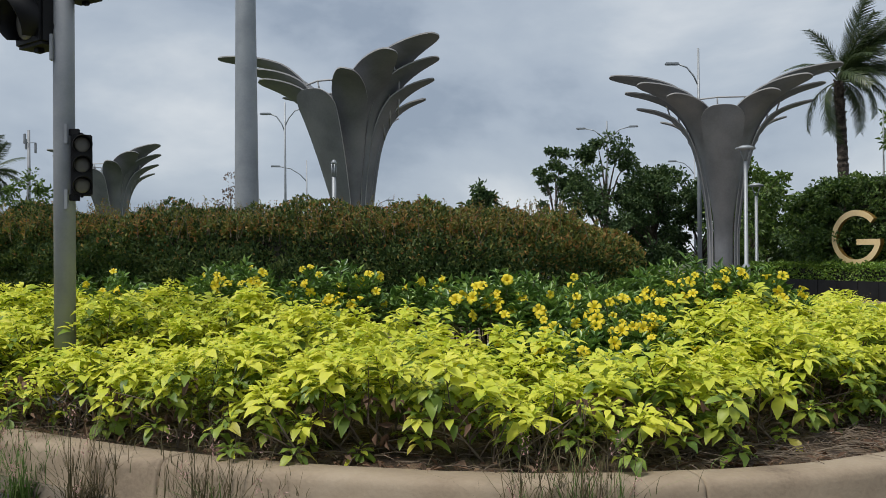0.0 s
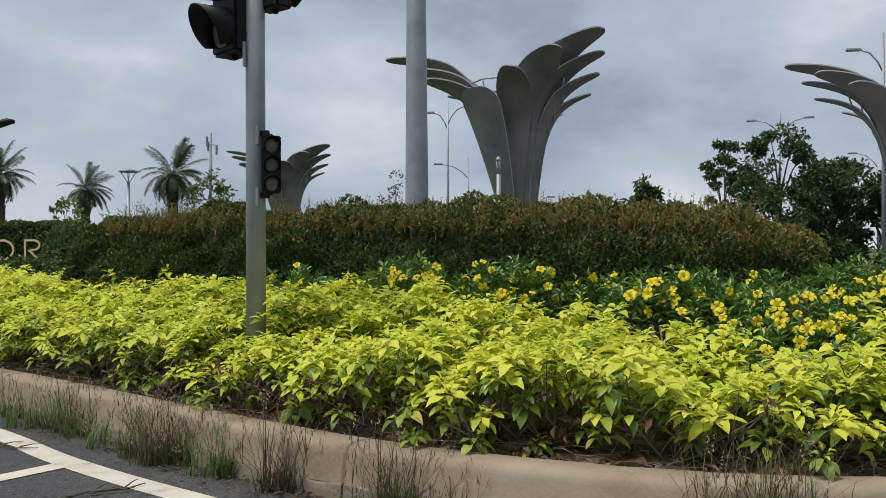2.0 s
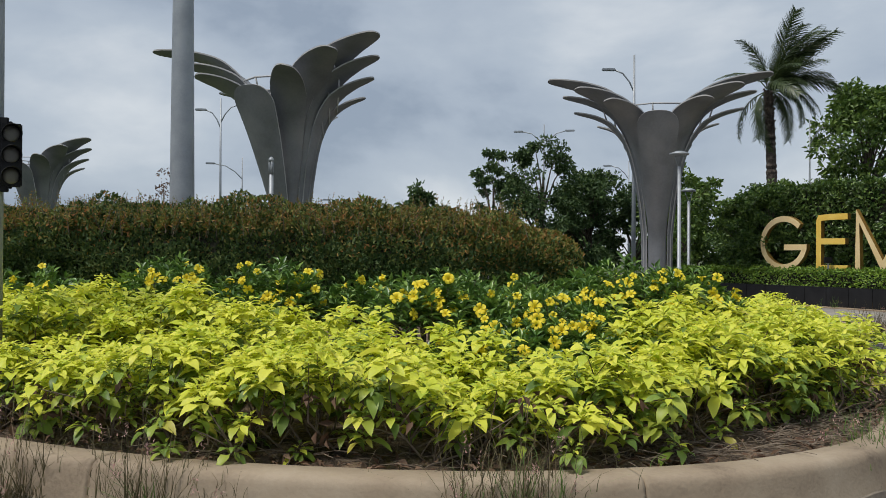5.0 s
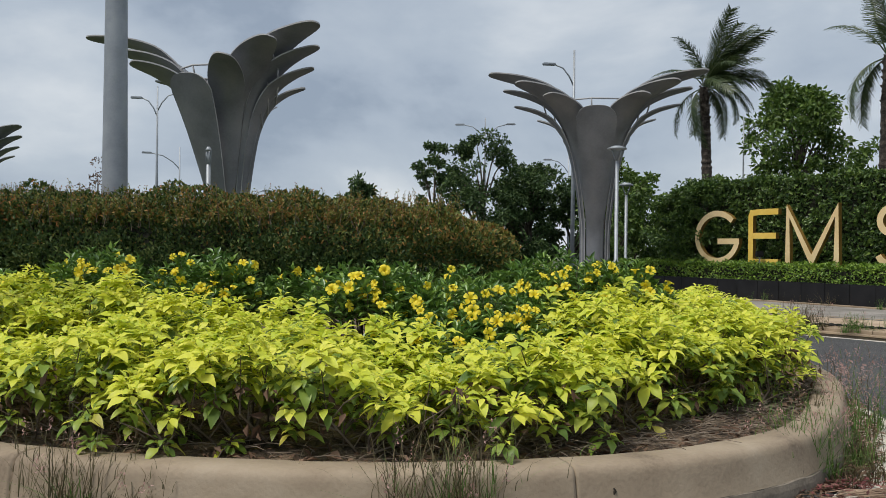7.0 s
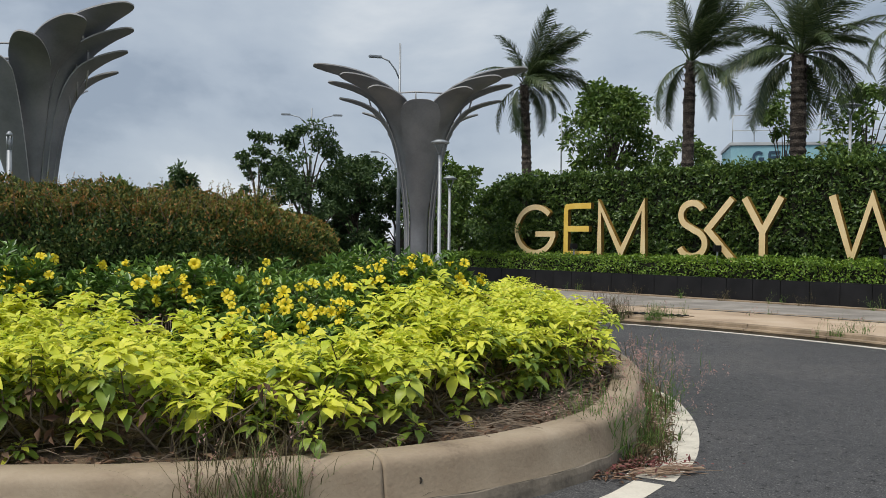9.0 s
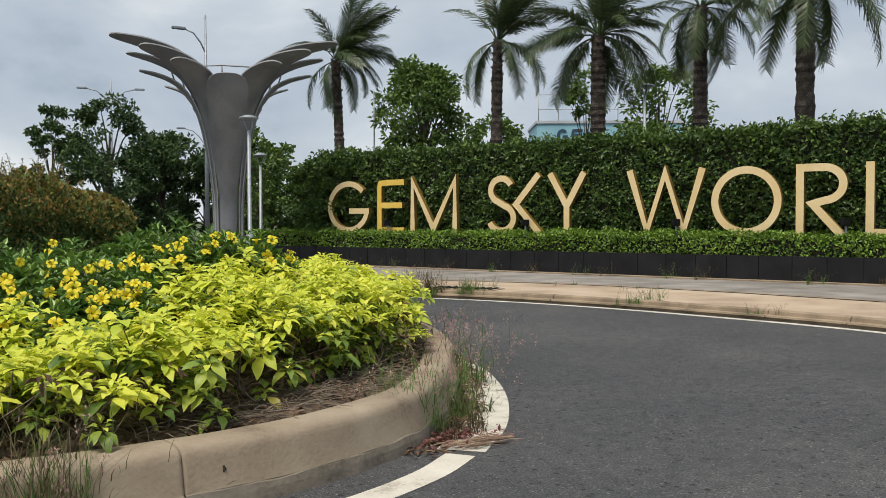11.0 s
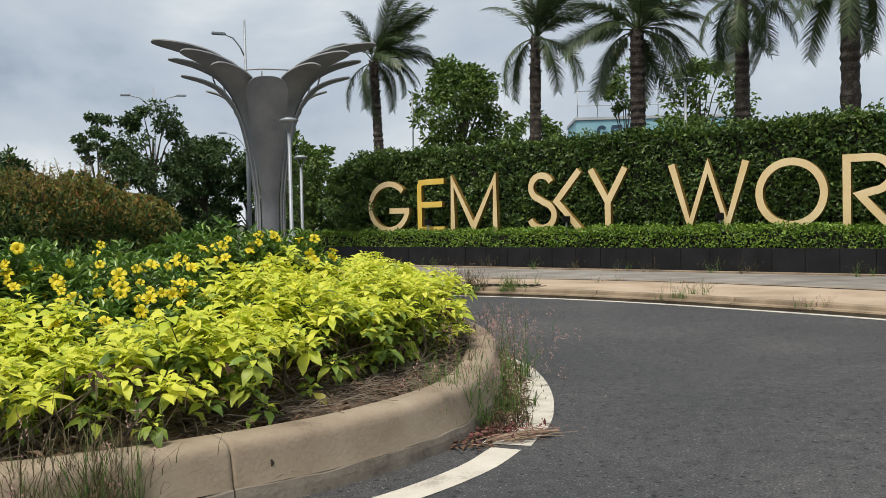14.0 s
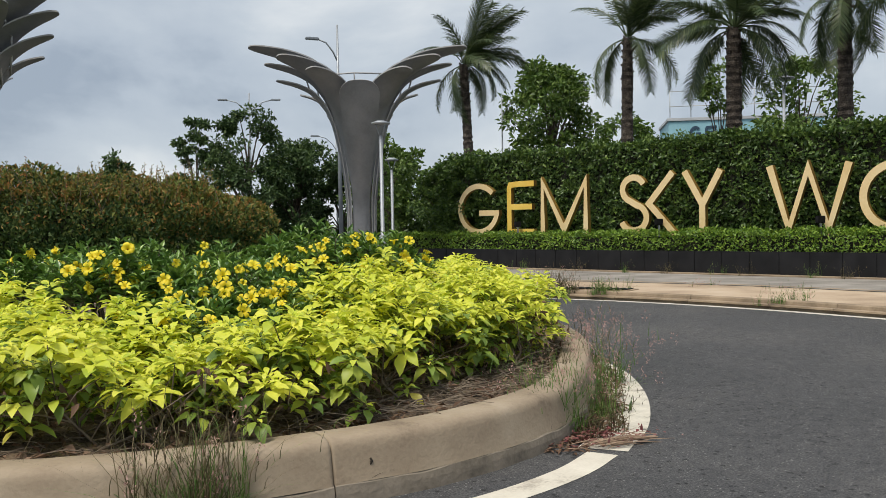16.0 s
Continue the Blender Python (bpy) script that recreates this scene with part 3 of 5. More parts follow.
def hedge_block(name, mat, size, count, leaf, label, cat, m, lumps=0.12, dens_top=1.0, frame_mat=None):
    """A clipped hedge: a near-black core standing in for the shade inside and a skin of leaves, lx by ly by lz, with an
    uneven outline. m: its pose.
    """
    lx, ly, lz = size
    th = thing(name)
    tagged(th, label, cat)
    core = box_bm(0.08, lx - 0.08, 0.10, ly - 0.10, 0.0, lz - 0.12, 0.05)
    part("core", core, CORE_SHADE, th)
    areas = [lx * lz, lx * ly * dens_top, ly * lz, ly * lz]
    pick = rng.choice(4, size=count, p=np.array(areas) / sum(areas))
    u, v = rng.random(count), rng.random(count)
    dep = rng.random(count) ** 1.5 * 0.16
    p, nrm = np.zeros((count, 3)), np.zeros((count, 3))
    f = pick == 0
    p[f] = np.stack([u[f] * lx, dep[f], v[f] * lz], 1)
    nrm[f] = (0, -1, 0.25)
    f = pick == 1
    p[f] = np.stack([u[f] * lx, v[f] * ly, lz - dep[f]], 1)
    nrm[f] = (0, 0, 1)
    for s, x0 in ((2, 0), (3, lx)):
        f = pick == s
        p[f] = np.stack([np.full(f.sum(), x0) + (dep[f] if s == 2 else -dep[f]), u[f] * ly, v[f] * lz], 1)
        nrm[f] = (-1 if s == 2 else 1, 0, 0.25)
    wob = np.array([noise.noise(Vector((a * 1.6, b * 1.6, c * 1.9))) for a, b, c in p])
    wob2 = np.array([noise.noise(Vector((a * 5 + 9, b * 5, c * 5))) for a, b, c in p])
    p += nrm * (lumps * wob + 0.06 * wob2)[:, None]
    way = nrm * 0.7 + ball_dirs(count) * 0.9 + np.array([0, 0, 0.3])
    L = leaf * rng.uniform(0.7, 1.35, count)
    leaves("foliage", p, way, unit(nrm + ball_dirs(count) * 0.7 + np.array([0, 0, 0.4])), L, L * 0.55, mat, th)
    th.matrix_world = m
    return th


# near-black colour painted in place of the shade deep inside the hedges
CORE_SHADE = surface("hedge_inner_shade", [(0.3, (0.010, 0.012, 0.006)), (0.7, (0.03, 0.03, 0.018))], 5, 40, 1.0, 0.5)
hedge_block("low_hedge", LOW_HEDGE, (31, 0.75, 0.55), 30000, 0.075, "low clipped bright green hedge along the plinth", "hedge", pose(*sign_at(-5.3, -0.36, 0.60), 0, 0, SROT), 0.11)
hedge_block("tall_hedge", HEDGE, (27, 1.0, 2.9), 66000, 0.115, "tall clipped dark green hedge behind the gold letters", "hedge", pose(*sign_at(-1.9, 0.55, 0.60), 0, 0, SROT), 0.17)

# young shoots standing out of the hedge top
n = 900
u = rng.random(n) * 26.5
cl = np.array([noise.noise(Vector((a * 0.5, 3.3, 0))) for a in u])
keep = cl > -0.05
u, cl = u[keep], cl[keep]
p = np.stack([u, rng.random(len(u)) * 0.9, 2.85 + rng.random(len(u)) * 0.42 * np.clip(cl + 0.25, 0, 1)], 1)
rot = np.array(pose(*sign_at(-1.9, 0.55, 0.60), 0, 0, SROT))
p = p @ rot[:3, :3].T + rot[:3, 3]
p = np.repeat(p, 5, 0) + rng.normal(size=(len(p) * 5, 3)) * 0.07
L = rng.uniform(0.08, 0.14, len(p))
tagged(leaves("hedge_shoots", p, ball_dirs(len(p)) + np.array([0, 0, 0.7]), ball_dirs(len(p)) + np.array([0, 0, 1]), L, L * 0.5, TREE_MID), "loose young shoots over the tall hedge", "shoots", kind="stuff")


# ---------- trees, palms ----------
def tree(name, at, height, spread, mat, label, seed, clumps=60, leaf=0.22, per=90, trunk_r=0.14, low=0.35, lean=(0, 0), open_=1.0):
    r = np.random.default_rng(seed)
    th = thing(name, at)
    tagged(th, label, "tree")
    H = Heap()
    top = Vector((lean[0], lean[1], height * 0.8))
    mid = [Vector((0, 0, 0)).lerp(top, k / 5) + Vector((r.normal() * 0.05, r.normal() * 0.05, 0)) * height * 0.12 * (k > 0) for k in range(6)]
    H.tube(mid, [trunk_r * (1 - 0.75 * k / 5) for k in range(6)], 7)
    ends = []
    for i in range(clumps):
        a = r.random() * 2 * math.pi
        f = r.random() ** 0.8
        zz = low + (1 - low) * f
        rad = spread * math.sqrt(max(0.05, 1 - ((zz - (low + 1) / 2) / ((1 - low) / 2 * 1.08)) ** 2)) * (0.35 + 0.65 * r.random() ** 0.6) * (0.75 + 0.5 * noise.noise(Vector((math.cos(a) * 1.5, math.sin(a) * 1.5, zz * 3 + seed))))
        end = Vector((math.cos(a) * rad + lean[0] * zz, math.sin(a) * rad + lean[1] * zz, zz * height))
        ends.append(end)
        if i % 3 == 0:
            s = mid[0].lerp(top, min(0.95, max(0.25, zz - 0.25)))
            m1 = s.lerp(end, 0.5) + Vector((0, 0, 0.05 * height))
            H.tube([s, m1, end], [trunk_r * 0.38, trunk_r * 0.22, trunk_r * 0.07], 5, False)
    H.ob("trunk", BARK, th)
    E = np.array([tuple(e) for e in ends])
    n = clumps * per
    cid = r.integers(0, clumps, n)
    csize = (spread * 0.22 * open_) * r.uniform(0.6, 1.3, clumps)
    off = unit(r.normal(size=(n, 3))) * (r.random(n) ** 0.5 * csize[cid])[:, None] * np.array([1, 1, 0.7])
    p = E[cid] + off
    L = leaf * r.uniform(0.7, 1.4, n)
    leaves("crown", p, off + r.normal(size=(n, 3)) * csize.mean() * 0.7 + np.array([0, 0, -0.02]), unit(r.normal(size=(n, 3)) + np.array([0, 0, 1.2])), L, L * 0.5, mat, th)
    return th


def frond_mesh(seed, length=2.6, bend=1.0):
    """One feathered palm frond along +x, arching down: rib and leaflets in one mesh."""
    r = np.random.default_rng(seed)
    H = Heap()
    n = 14
    rib = []
    for i in range(n + 1):
        t = i / n
        rib.append(Vector((length * (t - 0.18 * bend * t * t), 0.05 * math.sin(3 * t + seed), length * (0.42 * t - 0.72 * bend * t * t))))
    H.tube(rib, [0.028 * (1 - 0.85 * i / n) for i in range(n + 1)], 4, False)
    for i in range(74):
        t = 0.14 + 0.86 * i / 73
        k = min(int(t * n), n - 1)
        f = t * n - k
        p = rib[k].lerp(rib[k + 1], f)
        d = (rib[k + 1] - rib[k]).normalized()
        ln = length * 0.15 * (0.55 + 0.9 * math.sin(math.pi * min(1, t * 0.85 + 0.1))) * r.uniform(0.85, 1.1)
        for sgn in (-1, 1):
            side = Vector((0, sgn, 0))
            way = (d * 0.75 + side * 0.8 + Vector((0, 0, 0.15 - 0.5 * r.random()))).normalized()
            q = p + way * ln * 0.55 + Vector((0, 0, -0.02))
            e = p + way * ln + Vector((0, 0, -0.16 * ln - 0.05 * r.random()))
            wv = d * 0.015
            H.put([p - wv, p + wv, q + wv * 0.9, q - wv * 0.9, e], [(0, 1, 2, 3), (3, 2, 4)])
    me = bpy.data.meshes.new("frond")
    me.from_pydata([tuple(v) for v in H.v], [], H.f)
    me.materials.append(PALM_LEAF)
    return me


FRONDS = [frond_mesh(1, 2.9, 0.42), frond_mesh(2, 2.6, 0.75), frond_mesh(3, 2.5, 1.0), frond_mesh(4, 2.3, 1.3)]


def palm(at, height, r0, seed, label, fronds=30, size=1.0, wind=(0.0, 0.0), tilt=(0, 0), low=-22, power=0.85, up=0.0):
    """A feather palm: ringed trunk, crownshaft and single fronds, swept by the wind."""
    r = np.random.default_rng(seed)
    th = thing("palm_tree", at)
    tagged(th, label, "palm tree", "palms")
    n = int(height * 9)
    pts, rad = [], []
    for i in range(n + 1):
        t = i / n
        pts.append((tilt[0] * t * t, tilt[1] * t * t, height * t))
        rad.append(r0 * (1.15 - 0.3 * t) * (1 + 0.09 * (i % 2)) * (1 + 0.05 * r.normal()))
    mesh_ob("trunk", *tube_data(pts, rad, 12), PALM_BARK, th, False)
    H = Heap()
    for i in range(26):      # stubs of cut fronds below the crown
        a = i * 2.4
        z = height * (0.80 + 0.2 * i / 26)
        t = z / height
        c = Vector((tilt[0] * t * t, tilt[1] * t * t, z))
        d = Vector((math.cos(a), math.sin(a), 1.1)).normalized()
        H.tube([c + Vector((d.x, d.y, 0)) * r0 * 0.7, c + Vector((d.x, d.y, 0)) * r0 * 0.95 + d * 0.16], [0.055, 0.03], 5)
    H.ob("leaf_stubs", PALM_BARK, th, False)
    top = Vector((tilt[0], tilt[1], height))
    for i in range(fronds):
        a = i * 2.39996 + r.normal() * 0.15
        el = 88 - (88 - low) * (i / fronds) ** power + r.normal() * 6
        d = Vector((math.cos(a) * math.cos(radians(el)), math.sin(a) * math.cos(radians(el)), math.sin(radians(el))))
        d = (d + Vector((wind[0], wind[1], 0)) * (0.9 if el > 0 else 0.35) + Vector((0, 0, up if el > 0 else 0))).normalized()
        ob = new("frond", FRONDS[0 if el > 45 else 1 if el > 10 else 2 if el > -20 else 3])
        ob.parent = th
        yaw, pit = math.atan2(d.y, d.x), math.asin(max(-1, min(1, d.z)))
        rot = Matrix.Rotation(yaw, 4, "Z") @ Matrix.Rotation(-(pit - radians(20)), 4, "Y") @ Matrix.Rotation(r.normal() * 0.35, 4, "X")
        ob.matrix_local = Matrix.Translation(top + d * 0.08) @ rot @ Matrix.Scale(size * r.uniform(0.85, 1.12), 4)
    return th


palm((15.55, 35.4, 0), 8.1, 0.20, 111, "tall feather palm bent by the wind, grey-brown trunk", 40, 1.06, (0.75, -0.30), (-0.15, 0.2), -24, 0.95, 0.35)
palm((18.35, 27.95, 0), 7.9, 0.20, 12, "narrow feather palm swept by the wind behind the hedge", 32, 1.02, (0.40, -0.18), (0.1, 0), -25, 1.5, 0.7)
palm((18.95, 22.95, 0), 7.25, 0.24, 13, "large feather palm with a wide dark crown behind the hedge", 32, 1.12, (0.2, -0.1), (0, 0), -30, 0.9, 0.25)
palm((20.6, 20.2, 0), 7.8, 0.21, 14, "feather palm with hanging dry fronds behind the hedge", 26, 1.0, (0.3, -0.2), (0, 0), -45, 0.8, 0.1)
palm((18.7, 14.95, 0), 7.2, 0.22, 15, "thick-trunked feather palm with a patterned trunk", 22, 1.05, (0.1, -0.05), (0, 0), -22, 0.7, 0.0)
palm((-28.9, 39.9, 0), 5.2, 0.28, 16, "squat feather palm beside the far sign", 44, 0.62, (0.2, 0.1), (0, 0), -34, 0.55)
palm((-25.5, 41.8, 0), 4.6, 0.24, 17, "squat feather palm over the far hedge", 44, 0.54, (0.25, 0.1), (0, 0), -34, 0.55)
palm((-19.4, 38.9, 0), 5.0, 0.24, 18, "feather palm with a broad crown over the hedge", 44, 0.62, (0.15, 0.1), (0, 0), -34, 0.55)
palm((-31.6, 39.5, 0), 5.4, 0.26, 19, "feather palm at the end of the far sign", 44, 0.66, (0.15, 0.1), (0, 0), -34, 0.55)

tree("dark_tree", (8.3, 46.5, 0), 7.2, 3.0, TREE_DARK, "dark airy broad-leaved tree behind the tower", 21, 58, 0.20, 120, 0.16, 0.22, (0, 0), 0.72)
tree("dark_tree", (11.2, 48.5, 0), 5.7, 2.9, TREE_DARK, "dense dark broad-leaved tree beside the tower", 22, 64, 0.22, 150, 0.15, 0.12, (0, 0), 0.85)
tree("dark_tree", (5.9, 48.0, 0), 6.9, 1.6, TREE_DARK, "slim dark tree with open branches", 23, 30, 0.20, 90, 0.1, 0.4, (0, 0), 0.8)
tree("dark_tree", (14.2, 50.5, 0), 5.4, 2.6, TREE_DARK, "dense dark tree between tower and sign", 47, 50, 0.22, 120, 0.14, 0.08, (0, 0), 0.85)
tree("garden_tree", (17.6, 50.0, 0), 5.6, 2.6, TREE_MID, "green tree between tower and sign", 48, 50, 0.3, 70, 0.12, 0.08)
tree("garden_tree", (19.8, 43.0, 0), 5.0, 2.0, TREE_MID, "green tree near the tall hedge", 49, 50, 0.26, 70, 0.1, 0.1)
tree("round_tree", (2.3, 56, 0), 5.6, 1.7, TREE_DARK, "small round dark tree far off", 24, 36, 0.3, 70, 0.1, 0.2)
tree("round_tree", (-0.9, 58, 0), 5.0, 1.9, TREE_MID, "small round green tree far off", 25, 34, 0.3, 70, 0.1, 0.2)
tree("garden_tree", (15.2, 45.6, 0), 6.3, 2.1, TREE_MID, "light green tree beside the tower", 26, 44, 0.26, 70, 0.12, 0.2)
tree("garden_tree", (13.0, 41.0, 0), 4.6, 1.5, TREE_MID, "young light green tree on the lawn", 27, 34, 0.2, 50, 0.08, 0.3)
tree("garden_tree", (24.2, 44.3, 0), 9.8, 3.0, TREE_MID, "tall green tree behind the sign hedge", 28, 80, 0.28, 90, 0.2, 0.3)
tree("garden_tree", (26.8, 33.4, 0), 8.3, 1.4, TREE_MID, "young tree between the palms", 29, 28, 0.2, 40, 0.08, 0.72)
tree("garden_tree", (27.2, 29.0, 0), 7.8, 2.2, TREE_MID, "green tree between the palms", 30, 44, 0.24, 55, 0.1, 0.4)
tree("garden_tree", (31.0, 47.0, 0), 7.4, 2.6, TREE_MID, "distant green tree over the hedge", 31, 40, 0.3, 70, 0.12, 0.3)
tree("garden_tree", (11.75, 27.0, 0.3), 3.1, 1.15, HEDGE, "rounded green bush behind the letter G", 52, 60, 0.12, 170, 0.06, 0.06)
tree("garden_tree", (12.4, 29.0, 0), 3.7, 1.6, HEDGE, "dense rounded green bush at the end of the hedge", 32, 60, 0.12, 190, 0.08, 0.08)
tree("garden_tree", (11.4, 28.2, 0), 3.3, 1.2, HEDGE, "smaller rounded bush at the end of the hedge", 33, 44, 0.12, 150, 0.06, 0.08)
tree("bare_tree", (-10.2, 44, 0), 5.4, 1.2, DRY_LEAF, "thin nearly bare tree beside the far tower", 34, 26, 0.14, 10, 0.07, 0.5)
tree("young_tree", (-17.0, 37.5, 0), 5.0, 1.2, TREE_MID, "thin young tree with sparse leaves", 35, 34, 0.18, 26, 0.06, 0.35)
tree("young_tree", (-21.5, 34, 0), 3.7, 0.9, TREE_MID, "thin young tree near the far sign", 36, 24, 0.18, 24, 0.05, 0.4)
tree("distant_tree", (-6.2, 62, 0), 3.2, 2.4, TREE_DARK, "low dark distant tree", 37, 30, 0.3, 60, 0.1, 0.15)
for i in range(16):
    x = -46 + i * 7.3 + 2.0 * rng.random()
    tree("distant_tree", (x, 84 + 10 * rng.random(), 0), 3.2 + 1.6 * rng.random(), 4.2, TREE_DARK, "low distant tree along the horizon", 60 + i, 34, 0.5, 50, 0.12, 0.1)

# ---------- the flower-shaped towers ----------
# outward share and height share along a petal, from the foot to the tip
TP = [(0.0, 0.0), (0.0, 0.20), (0.005, 0.38), (0.035, 0.53), (0.075, 0.65), (0.125, 0.75), (0.19, 0.82), (0.29, 0.88), (0.43, 0.93), (0.68, 0.972), (1.0, 1.0)]


def profile_at(t):
    """Shares of reach and height along a petal, 0 at the foot, 1 at the tip."""
    k = t * (len(TP) - 1)
    i = min(int(k), len(TP) - 2)
    f = k - i
    p0, p1, p2, p3 = TP[max(i - 1, 0)], TP[i], TP[i + 1], TP[min(i + 2, len(TP) - 1)]
    out = []
    for a, b, c, d in zip(p0, p1, p2, p3):
        out.append(0.5 * (2 * b + (c - a) * f + (2 * a - 5 * b + 4 * c - d) * f * f + (3 * b - a - 3 * c + d) * f ** 3))
    return out


def petal(th, az, reach, height, wide, foot=0.17, r0=0.34, blunt=0.2, early=0.0, cup=0.5, thick=0.035):
    """One sheet-metal petal: a cupped shell, slim up the stem, widening as it arches out to a rounded tip, with a thin
    edge coloured paler for light from above.
    """
    n, m = 34, 8
    outer_, inner_ = [], []
    a = radians(az)
    out = Vector((math.sin(a), -math.cos(a), 0))
    side = Vector((math.cos(a), math.sin(a), 0))
    turn = 0.0 if abs(az) in (0, 180) else math.copysign(0.2, az)      # the edge towards the front stands higher
    for i in range(n + 1):
        t = 1 - (1 - i / n) ** 1.7
        tang = (petal_line(az, reach, height, r0, min(t + 0.01, 1), early) - petal_line(az, reach, height, r0, max(t - 0.01, 0), early)).normalized()
        nor = out * tang.z - Vector((0, 0, 1)) * tang.dot(out)
        c = petal_line(az, reach, height, r0, t, early)
        rise = min(1.0, max(0.0, (profile_at(t)[1] - 0.40) / 0.52))
        w = foot + (wide - foot) * rise
        if t > 1 - blunt:
            w *= math.sqrt(max(0.0, 1 - ((t - 1 + blunt) / blunt) ** 2)) * 0.98 + 0.02
        for j in range(m + 1):
            u = -1 + 2 * j / m
            q = c + side * (w * u) - nor * (cup * (1 - 0.9 * t * t) * w * u * u) + Vector((0, 0, -turn * u * w * rise))
            outer_.append(q)
            inner_.append(q - nor * thick)
    k = m + 1
    N = len(outer_)
    fs = []
    for i in range(n):
        for j in range(m):
            A_ = (i * k + j, i * k + j + 1, (i + 1) * k + j + 1, (i + 1) * k + j)
            fs.append(A_)
            fs.append(tuple(N + q for q in A_)[::-1])
    rim = [i * k for i in range(n + 1)] + [n * k + j for j in range(1, k)] + [i * k + m for i in range(n - 1, -1, -1)]
    ob = mesh_ob("petal", outer_ + inner_, fs, TOWER, th, True)
    ev = [outer_[i] for i in rim] + [inner_[i] for i in rim]
    n_r = len(rim)
    mesh_ob("lit_edge", ev, [(i, i + 1, n_r + i + 1, n_r + i) for i in range(n_r - 1)], TOWER_EDGE, ob, False)
    return ob


def petal_line(az, reach, height, r0, t, early):
    """A place on the middle line of a petal; early: how far it leans out from low down, like a straight cone."""
    r, z = profile_at(t)
    r = (1 - early) * r + early * max(0.0, (z - 0.36) / 0.64) ** 1.1
    rr = r0 + r * (reach - r0)
    return Vector((math.sin(radians(az)) * rr, -math.cos(radians(az)) * rr, z * height))


def tower(at, rz, petals, label):
    th = thing("flower_tower", at, rz)
    tagged(th, label, "tower", "flower towers")
    H = Heap()
    H.tube([(0, 0, 0), (0, 0, 2.0), (0, 0, 3.0)], [0.22, 0.22, 0.22], 20)
    H.ob("column", TOWER, th)
    for az, reach, h, w, foot, r0, blunt, early in petals:
        petal(th, az, reach, h, w, foot, r0, blunt, early)
    # two truss rings that tie the petals inside, with posts
    rings = ((5.48, 1.12), (5.80, 1.22))
    for z, r in rings:
        H = Heap()
        H.tube([(r * math.cos(math.pi / 5 * i + 0.2), r * math.sin(math.pi / 5 * i + 0.2), z) for i in range(11)], 0.024, 6, False)
        H.ob("truss_ring", TOWER_EDGE, th)
    for i in range(10):
        a = math.pi / 5 * i + 0.2
        H = Heap()
        H.tube([(r_ * math.cos(a), r_ * math.sin(a), z_) for z_, r_ in rings], 0.022, 5)
        H.ob("truss_post", TOWER_EDGE, th)
    # short bars between neighbouring wing petals
    for sgn in (-1, 1):
        wing = [p for p in petals if p[0] * sgn > 60 and p[0] < 180]
        for p, q in zip(wing[:-1], wing[1:]):
            for t in (0.60, 0.70, 0.80):
                H = Heap()
                H.tube([petal_line(p[0], p[1], p[2], p[5], t, p[7]), petal_line(q[0], q[1], q[2], q[5], t, q[7])], 0.024, 5)
                H.ob("tie_bar", TOWER_EDGE, th)
    return th


# azimuth, reach, height, half width, half width at the foot, foot radius, roundness of the tip, early lean
def flower(left_reach=1.0, left_rise=0.0):
    """One blunt front petal, three lengthening pairs that open into wings, three slender pairs and one petal behind."""
    rows = [(0, 1.72, 5.52, 0.58, 0.23, 0.38, 0.25, 1.0)]
    for az, reach, h, w, foot, r0, blunt, early in ((35, 2.42, 5.80, 0.44, 0.13, 0.29, 0.26, 0.22), (57.5, 2.72, 6.22, 0.50, 0.12, 0.28, 0.30, 0.12), (75, 3.26, 6.58, 0.50, 0.11, 0.27, 0.34, 0.08),
                                                    (86, 2.78, 6.20, 0.33, 0.09, 0.37, 0.34, 0.14), (92, 2.46, 5.76, 0.24, 0.07, 0.43, 0.34, 0.14), (112, 1.94, 5.42, 0.18, 0.06, 0.48, 0.30, 0.12)):
        rows += [(az, reach, h, w, foot, r0, blunt, early), (-az, reach * (left_reach if az == 75 else 1.0), h + (left_rise if az == 75 else 0), w, foot, r0, blunt, early)]
    return rows + [(180, 1.9, 5.2, 0.4, 0.2, 0.36, 0.24, 0.2)]


tower((8.12, 26.56, 0), -16.7, flower(), "grey metal tower shaped like an opening flower, beside the sign")
tower((-2.31, 23.6, 0), -32.5, flower(1.2, 0.2), "grey metal tower shaped like an opening flower, behind the bronze hedge")
tower((-15.7, 43.75, 0), -18, flower(), "distant grey metal tower shaped like an opening flower")


# ---------- poles and lamps ----------
def tube_part(name, pts, radii, mat, parent, sides=10, label=""):
    ob = mesh_ob(name, *tube_data(pts, radii, sides), mat, parent, True)
    if label:
        tagged(ob, label)
    return ob


